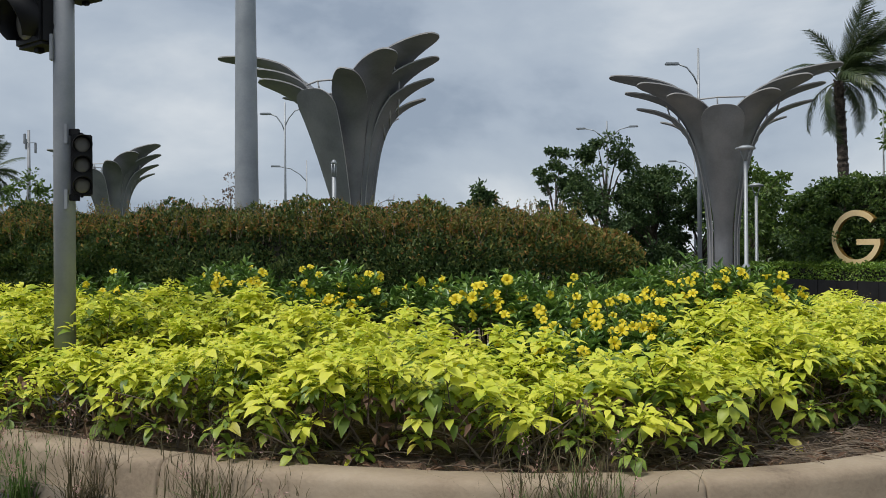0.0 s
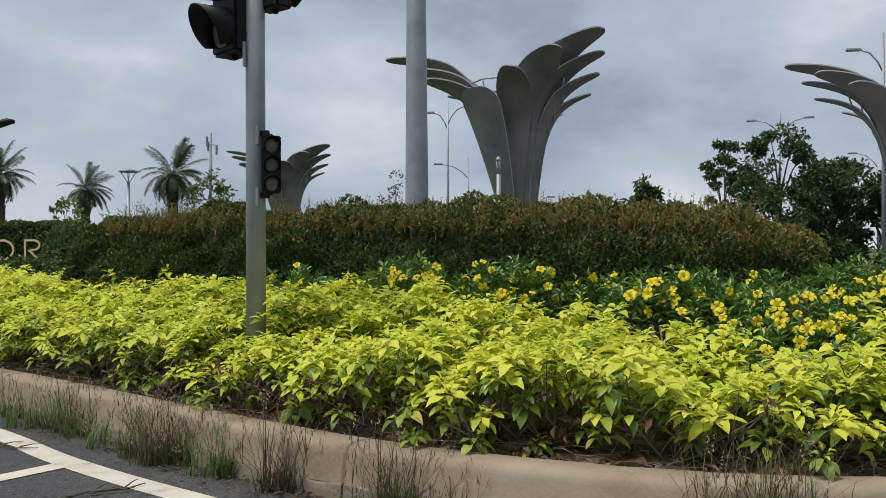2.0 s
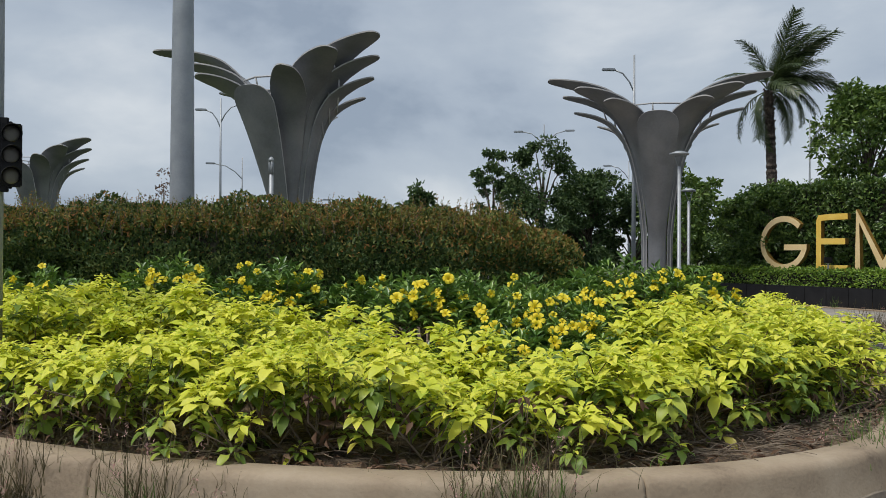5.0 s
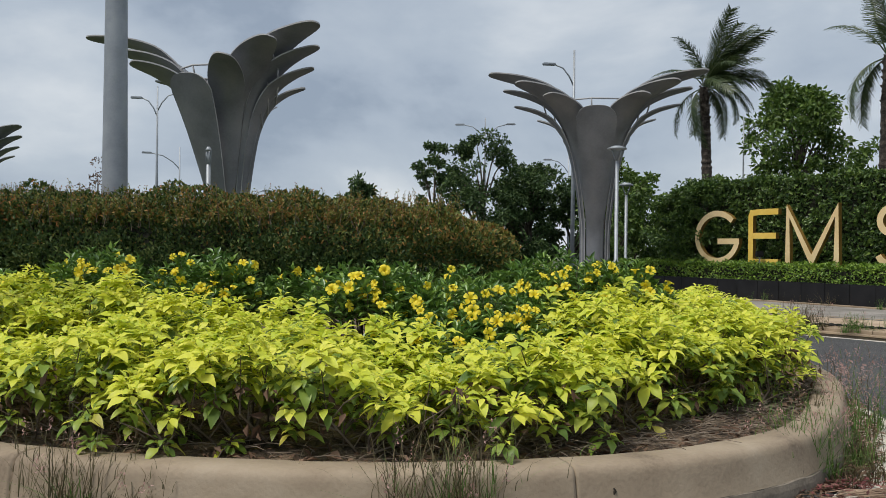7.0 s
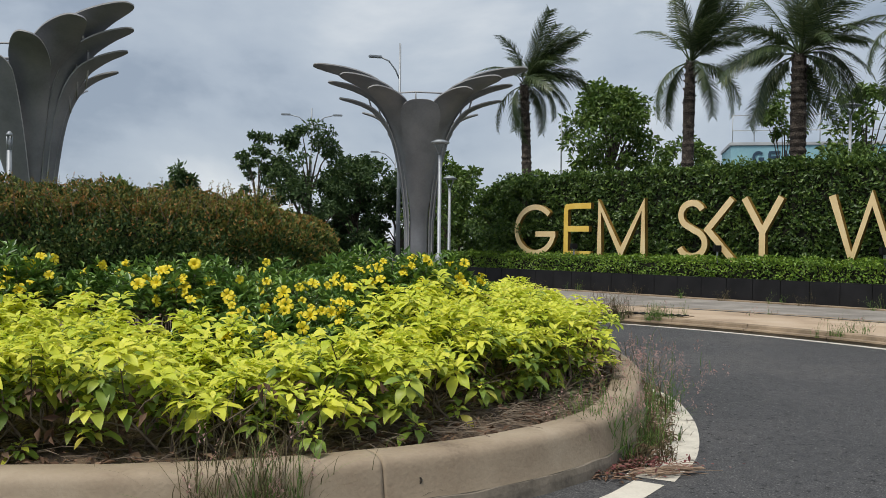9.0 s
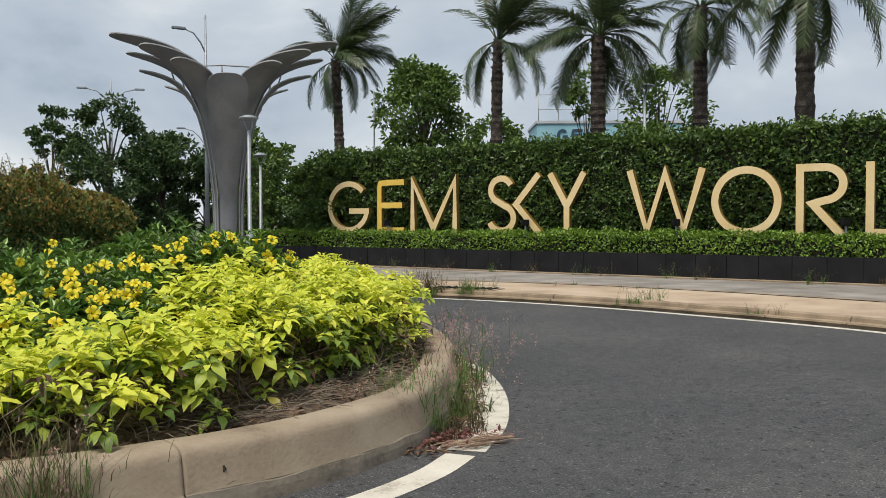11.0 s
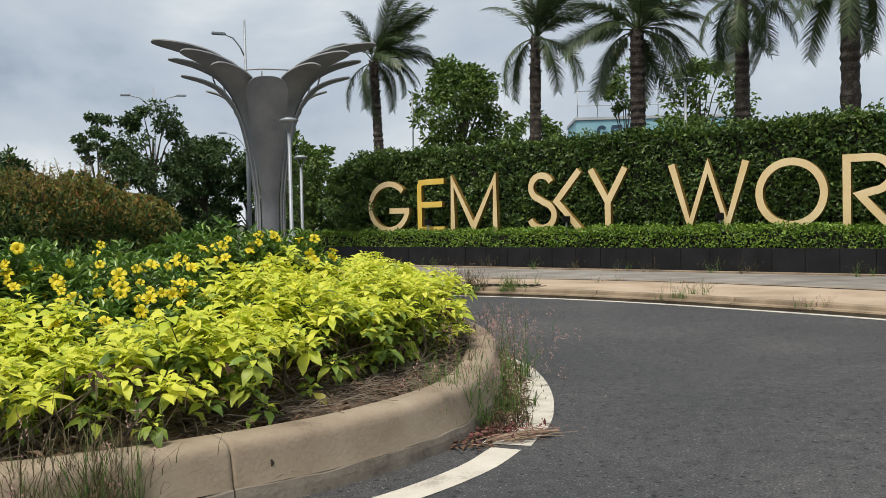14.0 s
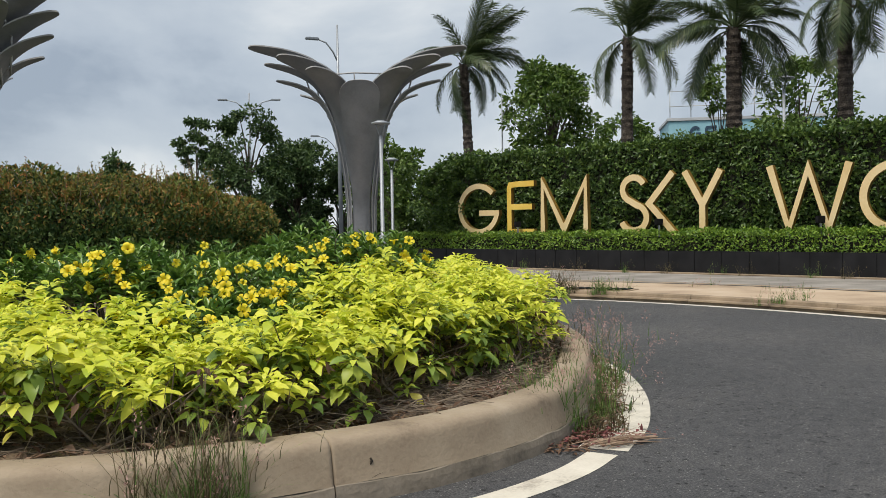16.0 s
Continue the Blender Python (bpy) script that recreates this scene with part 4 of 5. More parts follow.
def signal_head(th, at, rz, size, n=3, name="signal_head"):
    """A signal head of n hooded lenses; lens diameter 'size'. It faces -y of its own pose."""
    w, d, pitch = size * 1.28, size * 0.75, size * 1.32
    bm = box_bm(-w / 2, w / 2, 0, d, 0, pitch * n, size * 0.08)
    body = part(name, bm, BLACK, th)
    body.matrix_local = pose(*at, 0, 0, rz)
    for i in range(n):
        z = pitch * (i + 0.5)
        bm = bmesh.new()
        bmesh.ops.create_uvsphere(bm, u_segments=18, v_segments=8, radius=size / 2, matrix=Matrix.Translation((0, -0.004, z)) @ Matrix.Diagonal((1, 0.22, 1, 1)))
        part("lens", bm, LENS, body, "unlit dark signal lens", True)
        vs, fs = [], []
        m = 22
        for j in range(m + 1):      # hood: a part-cylinder, longer at the top
            a = radians(-50 + 280 * j / m)
            up = (math.sin(a) + 1) / 2
            for rr in (size * 0.56, size * 0.60):
                vs += [(rr * math.cos(a), 0.0, z + rr * math.sin(a)), (rr * math.cos(a), -size * (0.25 + 0.65 * up), z + rr * math.sin(a) - size * 0.04)]
        for j in range(m):
            b0, b1 = 4 * j, 4 * (j + 1)
            fs += [(b0, b1, b1 + 1, b0 + 1), (b0 + 2, b0 + 3, b1 + 3, b1 + 2), (b0 + 1, b1 + 1, b1 + 3, b0 + 3)]
        mesh_ob("hood", vs, fs, BLACK, body, True)
    for z in (-size * 0.12, pitch * n):
        part("pin", box_bm(-size * .1, size * .1, d * .3, d * .55, z, z + size * 0.14, 0.004), BLACK, body)
    return body


sp = thing("traffic_signal", (-2.885, 7.0, 0.33))
tagged(sp, "grey traffic signal post with unlit black heads, among lime shrubs", "traffic signal")
tube_part("pole", [(0, 0, 0), (0, 0, 2.2), (0, 0, 4.6)], [0.080, 0.079, 0.077], POLE_GREY, sp, 24)
tube_part("base_collar", [(0, 0, 0), (0, 0, 0.12)], [0.14, 0.13], POLE_GREY, sp, 24)
signal_head(sp, (0.155, -0.05, 1.64), 26, 0.117, 3)
for z in (1.625, 2.12):
    part("bracket", box_bm(0.045, 0.13, -0.055, -0.02, z - 0.025, z + 0.025, 0.004), BLACK, sp)
    part("clamp_plate", box_bm(0.03, 0.058, -0.087, -0.058, z - 0.09, z + 0.06, 0.004), POLE_GREY, sp)
signal_head(sp, (-0.27, -0.02, 2.78), -38, 0.30, 3)
signal_head(sp, (0.19, 0.10, 3.13), 150, 0.22, 3)
for z in (2.90, 3.4):
    part("bracket", box_bm(-0.22, -0.03, -0.06, -0.02, z, z + 0.045, 0.004), BLACK, sp)
part("clamp_plate", box_bm(-0.075, -0.05, -0.088, -0.05, 2.66, 2.86, 0.004), POLE_GREY, sp)

lp = thing("light_pole", (-2.78, 13.0, 0.35))
tagged(lp, "thick tapered galvanised steel lighting pole behind the bronze hedge", "light pole")
tube_part("pole", [(0, 0, 0), (0, 0, 2), (0, 0, 4.2), (0, 0, 9)], [0.178, 0.167, 0.147, 0.10], GALV, lp, 28)
tube_part("base_plate", [(0, 0, 0), (0, 0, 0.05)], [0.28, 0.28], GALV, lp, 20)
tube_part("arm", [(0, 0, 8.6), (0.5, -0.4, 9.3), (1.6, -1.2, 9.6)], [0.05, 0.045, 0.04], GALV, lp, 10)
part("lamp_head", box_bm(1.5, 2.1, -1.35, -1.1, 9.55, 9.66, 0.03), GALV, lp)


def street_lamp(at, height, arms, rz, label, r=0.09, sweep_up=0.5, spike=0.6):
    """A lighting column with curved arms; arms: list of (reach, height of the arm's root)."""
    th = thing("street_lamp", at, rz)
    tagged(th, label, "street lamp", "street lamps")
    tube_part("pole", [(0, 0, 0), (0, 0, height * 0.5), (0, 0, height)], [r, r * 0.75, r * 0.42], GALV, th, 10)
    for reach, z in arms:
        s = 1 if reach > 0 else -1
        L = abs(reach)
        tube_part("arm", [(s * 0.3, 0, z - 1.0), (s * 0.06, 0, z - 0.5), (-s * 0.35, 0, z - 0.3), (s * 0.1, 0, z - 0.05), (s * L * 0.6, 0, z + sweep_up * 0.4), (s * L, 0, z + sweep_up * 0.42)] if spike > 1 else
                  [(0, 0, z - 0.7), (s * L * 0.25, 0, z - 0.25), (s * L * 0.6, 0, z + 0.12), (s * L, 0, z + 0.25)], 0.035, GALV, th, 6)
        part("lamp_head", box_bm(min(s * L, s * (L + 0.6)), max(s * L, s * (L + 0.6)), -0.11, 0.11, z + 0.22, z + 0.33, 0.03), GALV, th)
    return th


street_lamp((11.2, 40.0, 0), 10.4, [(-0.85, 9.45)], 0, "grey street lamp with one curved arm behind the tower", 0.11)
street_lamp((-8.55, 49.8, 0), 9.8, [(-0.75, 8.9), (0.9, 9.2)], 0, "slim street lamp with two arms", 0.09)
street_lamp((-8.9, 60, 0), 7.7, [(-1.7, 7.0)], 8, "distant street lamp with a single arm", 0.08)
street_lamp((10.5, 58.4, 0), 9.9, [(-1.35, 9.2), (1.35, 9.2)], -15, "double-armed street lamp behind the dark tree", 0.09)
street_lamp((17.6, 64.0, 0), 8.2, [(-1.2, 7.6)], -10, "distant street lamp between the trees", 0.08)
street_lamp((21.9, 45.5, 0), 8.4, [(0.9, 7.9)], -25, "street lamp beside the tall green tree", 0.07)
street_lamp((-5.0, 66, 0), 5.6, [(0.9, 5.1)], 0, "far street lamp low over the hedge", 0.06)


def post_lamp(at, height, label, head=0.28):
    th = thing("garden_lamp", at)
    tagged(th, label, "garden lamp", "garden lamps")
    tube_part("pole", [(0, 0, 0), (0, 0, height * 0.3), (0, 0, height * 0.31), (0, 0, height)], [0.10, 0.10, 0.055, 0.05], GALV, th, 10)
    tube_part("shade", [(0, 0, height + 0.30), (0, 0, height + 0.34), (0, 0, height + 0.40)], [head * 1.25, head * 1.3, head * 0.5], GALV, th, 16)
    for i in range(4):
        a = math.pi / 2 * i + 0.4
        tube_part("stay", [(0.05 * math.cos(a), 0.05 * math.sin(a), height), (head * math.cos(a), head * math.sin(a), height + 0.31)], 0.014, GALV, th, 5)
    return th


post_lamp((7.83, 23.7, 0.0), 3.85, "slim grey garden lamp beside the tower", 0.2)
post_lamp((10.05, 29.4, 0.0), 3.3, "slim grey garden lamp further back", 0.18)
post_lamp((24.2, 26.6, 0.0), 6.2, "grey garden lamp over the tall hedge", 0.3)
post_lamp((-15.3, 27.5, 0.3), 3.5, "grey garden lamp with a flat shade on stays", 0.24)
post_lamp((-2.49, 21.0, 0.3), 2.98, "thin pale post in front of the tower", 0.05)

am = thing("antenna_mast", (-19.95, 44.2, 0))
tagged(am, "slim grey mast with three small panel antennas", "mast")
tube_part("pole", [(0, 0, 0), (0, 0, 7.6)], [0.11, 0.07], POLE_GREY, am, 8)
for i in range(3):
    a = 2.1 * i + 0.3
    part("antenna", box_bm(0.3 * math.cos(a) - 0.05, 0.3 * math.cos(a) + 0.05, 0.3 * math.sin(a) - 0.05, 0.3 * math.sin(a) + 0.05, 6.5 + 0.2 * i, 7.0 + 0.2 * i, 0.02), POLE_GREY, am)
    tube_part("arm", [(0, 0, 7.0), (0.33 * math.cos(a), 0.33 * math.sin(a), 7.0)], 0.02, GALV, am, 6)
fl = thing("floodlight_pole", (-10.3, 12.9, 0))
tagged(fl, "black floodlight on an arm from a pole", "floodlight")
tube_part("pole", [(-1.2, 0, 0), (-1.2, 0, 3.1)], [0.07, 0.06], POLE_GREY, fl, 12)
tube_part("arm", [(-1.2, 0, 3.0), (-0.4, 0, 3.12), (0.75, 0, 3.40)], [0.035, 0.03, 0.028], POLE_GREY, fl, 10)
tube_part("lamp_head", [(0.35, 0, 3.36), (0.5, 0, 3.42), (1.0, 0, 3.55), (1.12, 0, 3.55)], [0.035, 0.065, 0.06, 0.03], BLACK, fl, 12)

# ---------- far building on the right ----------
bd = thing("blue_building", (35.5, 49.3, 0), -30)
tagged(bd, "light blue flat-roofed building with a railing on its roof", "building")
part("wall", box_bm(0, 9.5, 0, 6, 0, 7.75, 0.03), BLUE_WALL, bd)
part("parapet", box_bm(-0.08, 9.58, -0.08, 6.08, 7.75, 7.95, 0.02), FAR_GREY, bd)
for i in range(8):
    tube_part("railing_post", [(0.1 + i * 1.3, 0.05, 7.95), (0.1 + i * 1.3, 0.05, 9.7)], 0.03, FAR_GREY, bd, 6)
for z in (8.7, 9.65):
    tube_part("rail", [(0.05, 0.05, z), (9.3, 0.05, z)], 0.03, FAR_GREY, bd, 6)
for i, ch in enumerate("GEM"):
    bm = bmesh.new()
    for j, pts in enumerate(glyph(ch, 0.85, 0.2)):
        stroke(bm, [(1.3 + i * 0.95 + x * 0.85, 6.55 + zz * 0.85) for x, zz in pts], 0.17, -0.06 - 0.002 * j, -0.01)
    bmesh.ops.recalc_face_normals(bm, faces=bm.faces[:])
    part("wall_letter", bm, DARK_SIGN, bd, "dark blue letter %s" % ch)
wl2 = mesh_ob("distant_wall", [(27, 56, 0), (36, 51, 0), (36, 51, 6.15), (27, 56, 6.15), (27.1, 56.3, 0), (36.1, 51.3, 0), (36.1, 51.3, 6.15), (27.1, 56.3, 6.15)], [(0, 1, 2, 3), (5, 4, 7, 6), (3, 2, 6, 7), (0, 3, 7, 4), (1, 5, 6, 2)], FAR_GREY)
tagged(wl2, "pale wall far behind the sign hedge", "wall", kind="structure")

# ---------- far sign on the left ----------
LR = 8.0
LDIR = Vector((math.cos(radians(LR)), math.sin(radians(LR)), 0))
L0 = Vector((-28.6, 35.15, 0))


def lsign(s, back, z):
    p = L0 + LDIR * s + Vector((-LDIR.y, LDIR.x, 0)) * back
    return (p.x, p.y, z)


for ch, s, w in (("W", 0.85, 1.35), ("O", 2.5, 1.02), ("R", 3.95, 0.72), ("L", 5.0, 0.6)):
    letter(ch, w, 0.90, lsign(s, 0, 1.18), LR, "cream letter %s on the far sign" % ch, 0.09)
hedge_block("far_hedge", HEDGE, (13, 1.2, 2.5), 16000, 0.13, "dark clipped hedge behind the far sign letters", "hedge", pose(*lsign(-7, 0.4, 0.3), 0, 0, LR), 0.12)
hedge_block("far_low_hedge", LOW_HEDGE, (13, 0.5, 0.8), 7000, 0.12, "low hedge below the far sign letters", "hedge", pose(*lsign(-7, -0.7, 0.2), 0, 0, LR), 0.08)


def clipped_dome(at, r, h, seed, label, count=9000):
    """A tightly clipped dome: a near-black core for the shade inside and a close skin of small leaves."""
    g = np.random.default_rng(seed)
    th = thing("clipped_bush", at)
    tagged(th, label, "bush")
    bm = bmesh.new()
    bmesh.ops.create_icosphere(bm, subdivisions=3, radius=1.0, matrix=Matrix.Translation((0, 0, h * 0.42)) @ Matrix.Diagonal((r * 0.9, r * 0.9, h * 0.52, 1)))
    part("core", bm, CORE_SHADE, th, "", True)
    d = unit(g.normal(size=(count, 3)))
    lump = np.array([noise.noise(Vector(tuple(q * 3.0))) for q in d])
    p = d * np.array([r, r, h * 0.58]) * (0.97 + 0.05 * lump + 0.04 * g.random(count))[:, None] + np.array([0, 0, h * 0.42])
    ok = p[:, 2] > 0.02
    p, d = p[ok], d[ok]
    L = g.uniform(0.05, 0.09, len(p))
    leaves("foliage", p, d * 0.6 + g.normal(size=p.shape) * 0.6 + np.array([0, 0, 0.2]), unit(d + g.normal(size=p.shape) * 0.4), L, L * 0.55, HEDGE, th)
    return th


clipped_dome((-12.55, 19.9, 0.2), 0.72, 2.0, 41, "tightly clipped dome-shaped green bush beside the bronze hedge")
clipped_dome((-11.1, 18.6, 0.2), 0.75, 1.35, 42, "low clipped green bush beside the bronze hedge")
tree("round_bush", (-14.6, 19.5, 0.2), 1.0, 0.9, HEDGE, "low rounded green bush on the island", 43, 50, 0.07, 110, 0.05, 0.05)
tree("round_bush", (-13.0, 17.2, 0.2), 1.15, 0.9, HEDGE, "low rounded green bush on the island", 44, 50, 0.07, 110, 0.05, 0.05)
tree("round_bush", (-10.6, 15.6, 0.2), 1.2, 0.9, HEDGE, "low rounded green bush behind the lime shrubs", 45, 50, 0.07, 110, 0.05, 0.05)

# ---------- the bronze hedge ----------
BH = spline([(-6.6, 10.9), (-5.2, 10.45), (-4.2, 10.25), (-2.5, 9.95), (0, 9.85), (2.1, 9.85)], 10)
bhn = normals2d(BH)
bh = thing("bronze_hedge")
tagged(bh, "dense bronze-green hedge with reddish young shoots on top", "hedge")
Hc, Hs = Heap(), Heap()
n_leaf = 160000
ks = rng.integers(0, len(BH) - 1, n_leaf)
f = rng.random(n_leaf)
C = np.array([tuple(p) for p in BH])
N = np.array([tuple(p) for p in bhn])
cen = C[ks] * (1 - f[:, None]) + C[ks + 1] * f[:, None]
nor = N[ks]
sarc = (ks + f) / (len(BH) - 1)
ang = rng.uniform(-0.25, math.pi * 0.85, n_leaf)       # 0: front, half pi: top
endf = np.clip(np.minimum(sarc / 0.05, (1 - sarc) / 0.10), 0, 1) ** 0.5
rad = 1 - rng.random(n_leaf) ** 2 * 0.35
lump = np.array([noise.noise(Vector((a * 1.1, b * 1.1, c * 0.9))) for a, b, c in zip(cen[:, 0], cen[:, 1], ang)])
fine = np.array([noise.noise(Vector((a * 3.7, b * 3.7, c * 3 + 5))) for a, b, c in zip(cen[:, 0], cen[:, 1], ang)])
R = rad * (1 + 0.26 * lump + 0.20 * fine) * (0.35 + 0.65 * endf)
hw, zc, hh = 0.78, 1.24, 0.72
hz = hh * (0.85 + 0.15 * endf)
off = -np.cos(ang) * hw * R
p = cen + nor * off[:, None]
down = rng.random(n_leaf) < 0.22
p[:, 2] = zc + np.sin(ang) * hz * R - np.where(down, rng.random(n_leaf) * 0.45, 0)
outw = -nor * np.cos(ang)[:, None] + np.array([0, 0, 1.0]) * np.sin(ang)[:, None]
way = outw * 0.6 + ball_dirs(n_leaf) * 0.7 + np.array([0, 0, 0.45])
L = rng.uniform(0.030, 0.058, n_leaf)
topm = (p[:, 2] > 1.38 - 0.14 * np.clip(p[:, 0], 0, 2.2) + 0.5 * rng.random(n_leaf)) & (rng.random(n_leaf) < np.clip(0.55 + 0.16 * p[:, 0], 0.22, 0.9))
fc = unit(outw + ball_dirs(n_leaf) * 0.7)
keep = rng.random(n_leaf) < np.clip((p[:, 2] - 0.62) / 0.55, 0.16, 1.0)      # the foliage thins out towards the ground and bares the core painted as shade
p, way, L, topm, fc = p[keep], way[keep], L[keep], topm[keep], fc[keep]
RED_TOP = leafy("bronze_shoot_leaf", [(0.08, (0.11, 0.175, 0.04)), (0.45, (0.20, 0.215, 0.05)), (0.75, (0.36, 0.20, 0.06)), (0.97, (0.55, 0.17, 0.08))], 0.5, 0.25, 0.3)
leaves("foliage", p[~topm], way[~topm], fc[~topm], L[~topm], L[~topm] * 0.5, RED_HEDGE, bh)
leaves("young_foliage", p[topm], way[topm], fc[topm], L[topm], L[topm] * 0.5, RED_TOP, bh)
# loose sprays on the top
ns_ = 2200
ks = rng.integers(6, len(BH) - 4, ns_)
q = C[ks] + N[ks] * rng.uniform(-0.6, 0.5, ns_)[:, None] + rng.normal(size=(ns_, 3)) * np.array([0.12, 0.05, 0])
q[:, 2] = 1.74 + rng.normal(size=ns_) * 0.03
rise1 = 0.08 + rng.random(ns_) ** 2.2 * 0.28
lean1 = rng.normal(size=(ns_, 2)) * 0.35
n_on = 22
Hp = Heap()
for k in np.nonzero(rise1 > 0.13)[0]:
    o, e = Vector(tuple(q[k])), Vector((lean1[k][0] * rise1[k], lean1[k][1] * rise1[k], rise1[k]))
    Hp.tube([o - Vector((0, 0, 0.08)), o + e], [0.004, 0.0015], 3, False)
tagged(Hp.ob("shoot_mass", TWIG, bh), kind="stuff")
rise, lean_ = np.repeat(rise1, n_on), np.repeat(lean1, n_on, 0)
q = np.repeat(q, n_on, 0)
along = np.tile(np.linspace(0, 1, n_on), ns_)
up_ = along * rise
q += np.column_stack([lean_ * up_[:, None], up_]) + rng.normal(size=q.shape) * 0.004
L = rng.uniform(0.032, 0.055, len(q)) * (1.1 - 0.6 * along)
leaves("top_sprays", q, ball_dirs(len(q)) * 0.9 + np.array([0, 0, 0.55]), ball_dirs(len(q)) + np.array([0, 0, 0.6]), L, L * 0.45, RED_TOP, bh)
# near-black core in place of the shade inside, and stems
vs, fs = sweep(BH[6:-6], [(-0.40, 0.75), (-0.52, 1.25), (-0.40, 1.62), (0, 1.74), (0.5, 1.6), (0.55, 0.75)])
mesh_ob("core", vs, fs, CORE_SHADE, bh, True)
for i in range(190):
    k = rng.integers(1, len(BH) - 2)
    b = Vector(tuple(C[k])) + Vector(tuple(N[k])) * float(rng.uniform(-0.5, 0.35)) + Vector((float(rng.normal() * 0.12), 0, 0))
    Hs.tube([b + Vector((0, 0, 0.38)), b + Vector((float(rng.normal() * 0.05), float(rng.normal() * 0.05), 0.75)), b + Vector((float(rng.normal() * 0.14), float(rng.normal() * 0.1), 1.25))], [0.016, 0.012, 0.008], 5, False)
tagged(Hs.ob("stem_mass", TWIG, bh), kind="stuff")

# ---------- planting in the island ----------
KIN = np.array([(p.x, p.y) for p in KERB_IN])
KNO = np.array([(n.x, n.y) for n in normals2d(KERB_IN)])
KLEN = np.concatenate([[0], np.cumsum(np.linalg.norm(np.diff(KIN, axis=0), axis=1))])


def in_bed(s, d):
    """Plan places by metres along the kerb and metres inside it."""
    x = np.interp(s, KLEN, KIN[:, 0])
    y = np.interp(s, KLEN, KIN[:, 1])
    nx = np.interp(s, KLEN, KNO[:, 0])
    ny = np.interp(s, KLEN, KNO[:, 1])
    return np.stack([x + nx * d, y + ny * d], 1)


def s_at(x):
    """Metres along the kerb where the front kerb stands at x."""
    i = int(np.argmin(np.abs(KIN[:100, 0] - x)))
    return KLEN[i]


def bed_depth(x, y):
    """How far the lime shrubs reach in from the kerb at a place."""
    base = 2.35 + 0.25 * noise.noise(Vector((x * 0.8, y * 0.8, 4)))
    base -= 1.0 * math.exp(-((x - 1.1) / 1.0) ** 2)
    base -= 0.12 * math.exp(-((x + 0.25) / 0.4) ** 2)
    return base


def lime_top(x, y, d):
    """Height of the shrubs' top at d metres inside the kerb."""
    f = min(1.0, max(0.0, (d - 0.12) / 1.45))
    h = 0.80 + 0.27 * f
    h += 0.09 * noise.noise(Vector((x * 1.6, y * 1.6, 0))) + 0.05 * noise.noise(Vector((x * 4, y * 4, 7)))
    h -= 0.17 * math.exp(-((x - 1.0) / 1.0) ** 2) * f
    h += 0.13 * f * min(1.0, max(0.0, (-2.6 - x) / 1.2)) + 0.12 * math.exp(-((d - 1.1) / 0.45) ** 2) * math.exp(-((x + 2.7) / 1.0) ** 2)
    h -= 0.08 * f * math.exp(-((x + 1.2) / 0.9) ** 2)
    if y > 7.0 and x > 2.5:
        h += 0.03 * min(1, (y - 7.0) / 1.5)
    return h


# each shrub is a low dome; the creases between the domes stay dark
domes = []
for i in range(9000):
    s = rng.uniform(2.0, KLEN[-1] - 1)
    d = rng.uniform(0.1, 2.8)
    (x, y), = in_bed(np.array([s]), np.array([d]))
    if all((x - a) ** 2 + (y - b) ** 2 > 0.44 ** 2 for a, b, c in domes):
        domes.append((x, y, rng.normal() * 0.075))
DOME = np.array(domes)


def dome_drop(x, y):
    """How far the top falls away from the middle of the nearest shrub."""
    r2 = (DOME[:, 0] - x) ** 2 + (DOME[:, 1] - y) ** 2
    k = int(np.argmin(r2))
    return min(0.18, 1.9 * float(r2[k])) - DOME[k, 2]


shoots = []
tries = 0
S1 = KLEN[-1]
gap = 0.102
grid = {}
while tries < 90000 and len(shoots) < 8000:
    tries += 1
    s = rng.uniform(3.0, S1 - 2)
    d = rng.uniform(0.04, 2.7)
    (x, y), = in_bed(np.array([s]), np.array([d]))
    if d > bed_depth(x, y):
        continue
    # bare patches of soil at the right-hand kerb
    edge = 0.05 + 0.26 * max(0, noise.noise(Vector((x * 1.3, y * 1.3, 2)))) + (0.45 * math.exp(-((x - 2.5) / 0.8) ** 2))
    if d < edge:
        continue
    key = (int(x // gap), int(y // gap))
    near = any((qx - x) ** 2 + (qy - y) ** 2 < gap * gap for a in (-1, 0, 1) for b in (-1, 0, 1) for qx, qy in grid.get((key[0] + a, key[1] + b), ()))
    if near:
        continue
    grid.setdefault(key, []).append((x, y))
    shoots.append((x, y, d, edge))

B, Wy, Fc, Ln, Wd = [], [], [], [], []
B2, Wy2, Fc2, Ln2, Wd2 = [], [], [], [], []
stems = Heap()


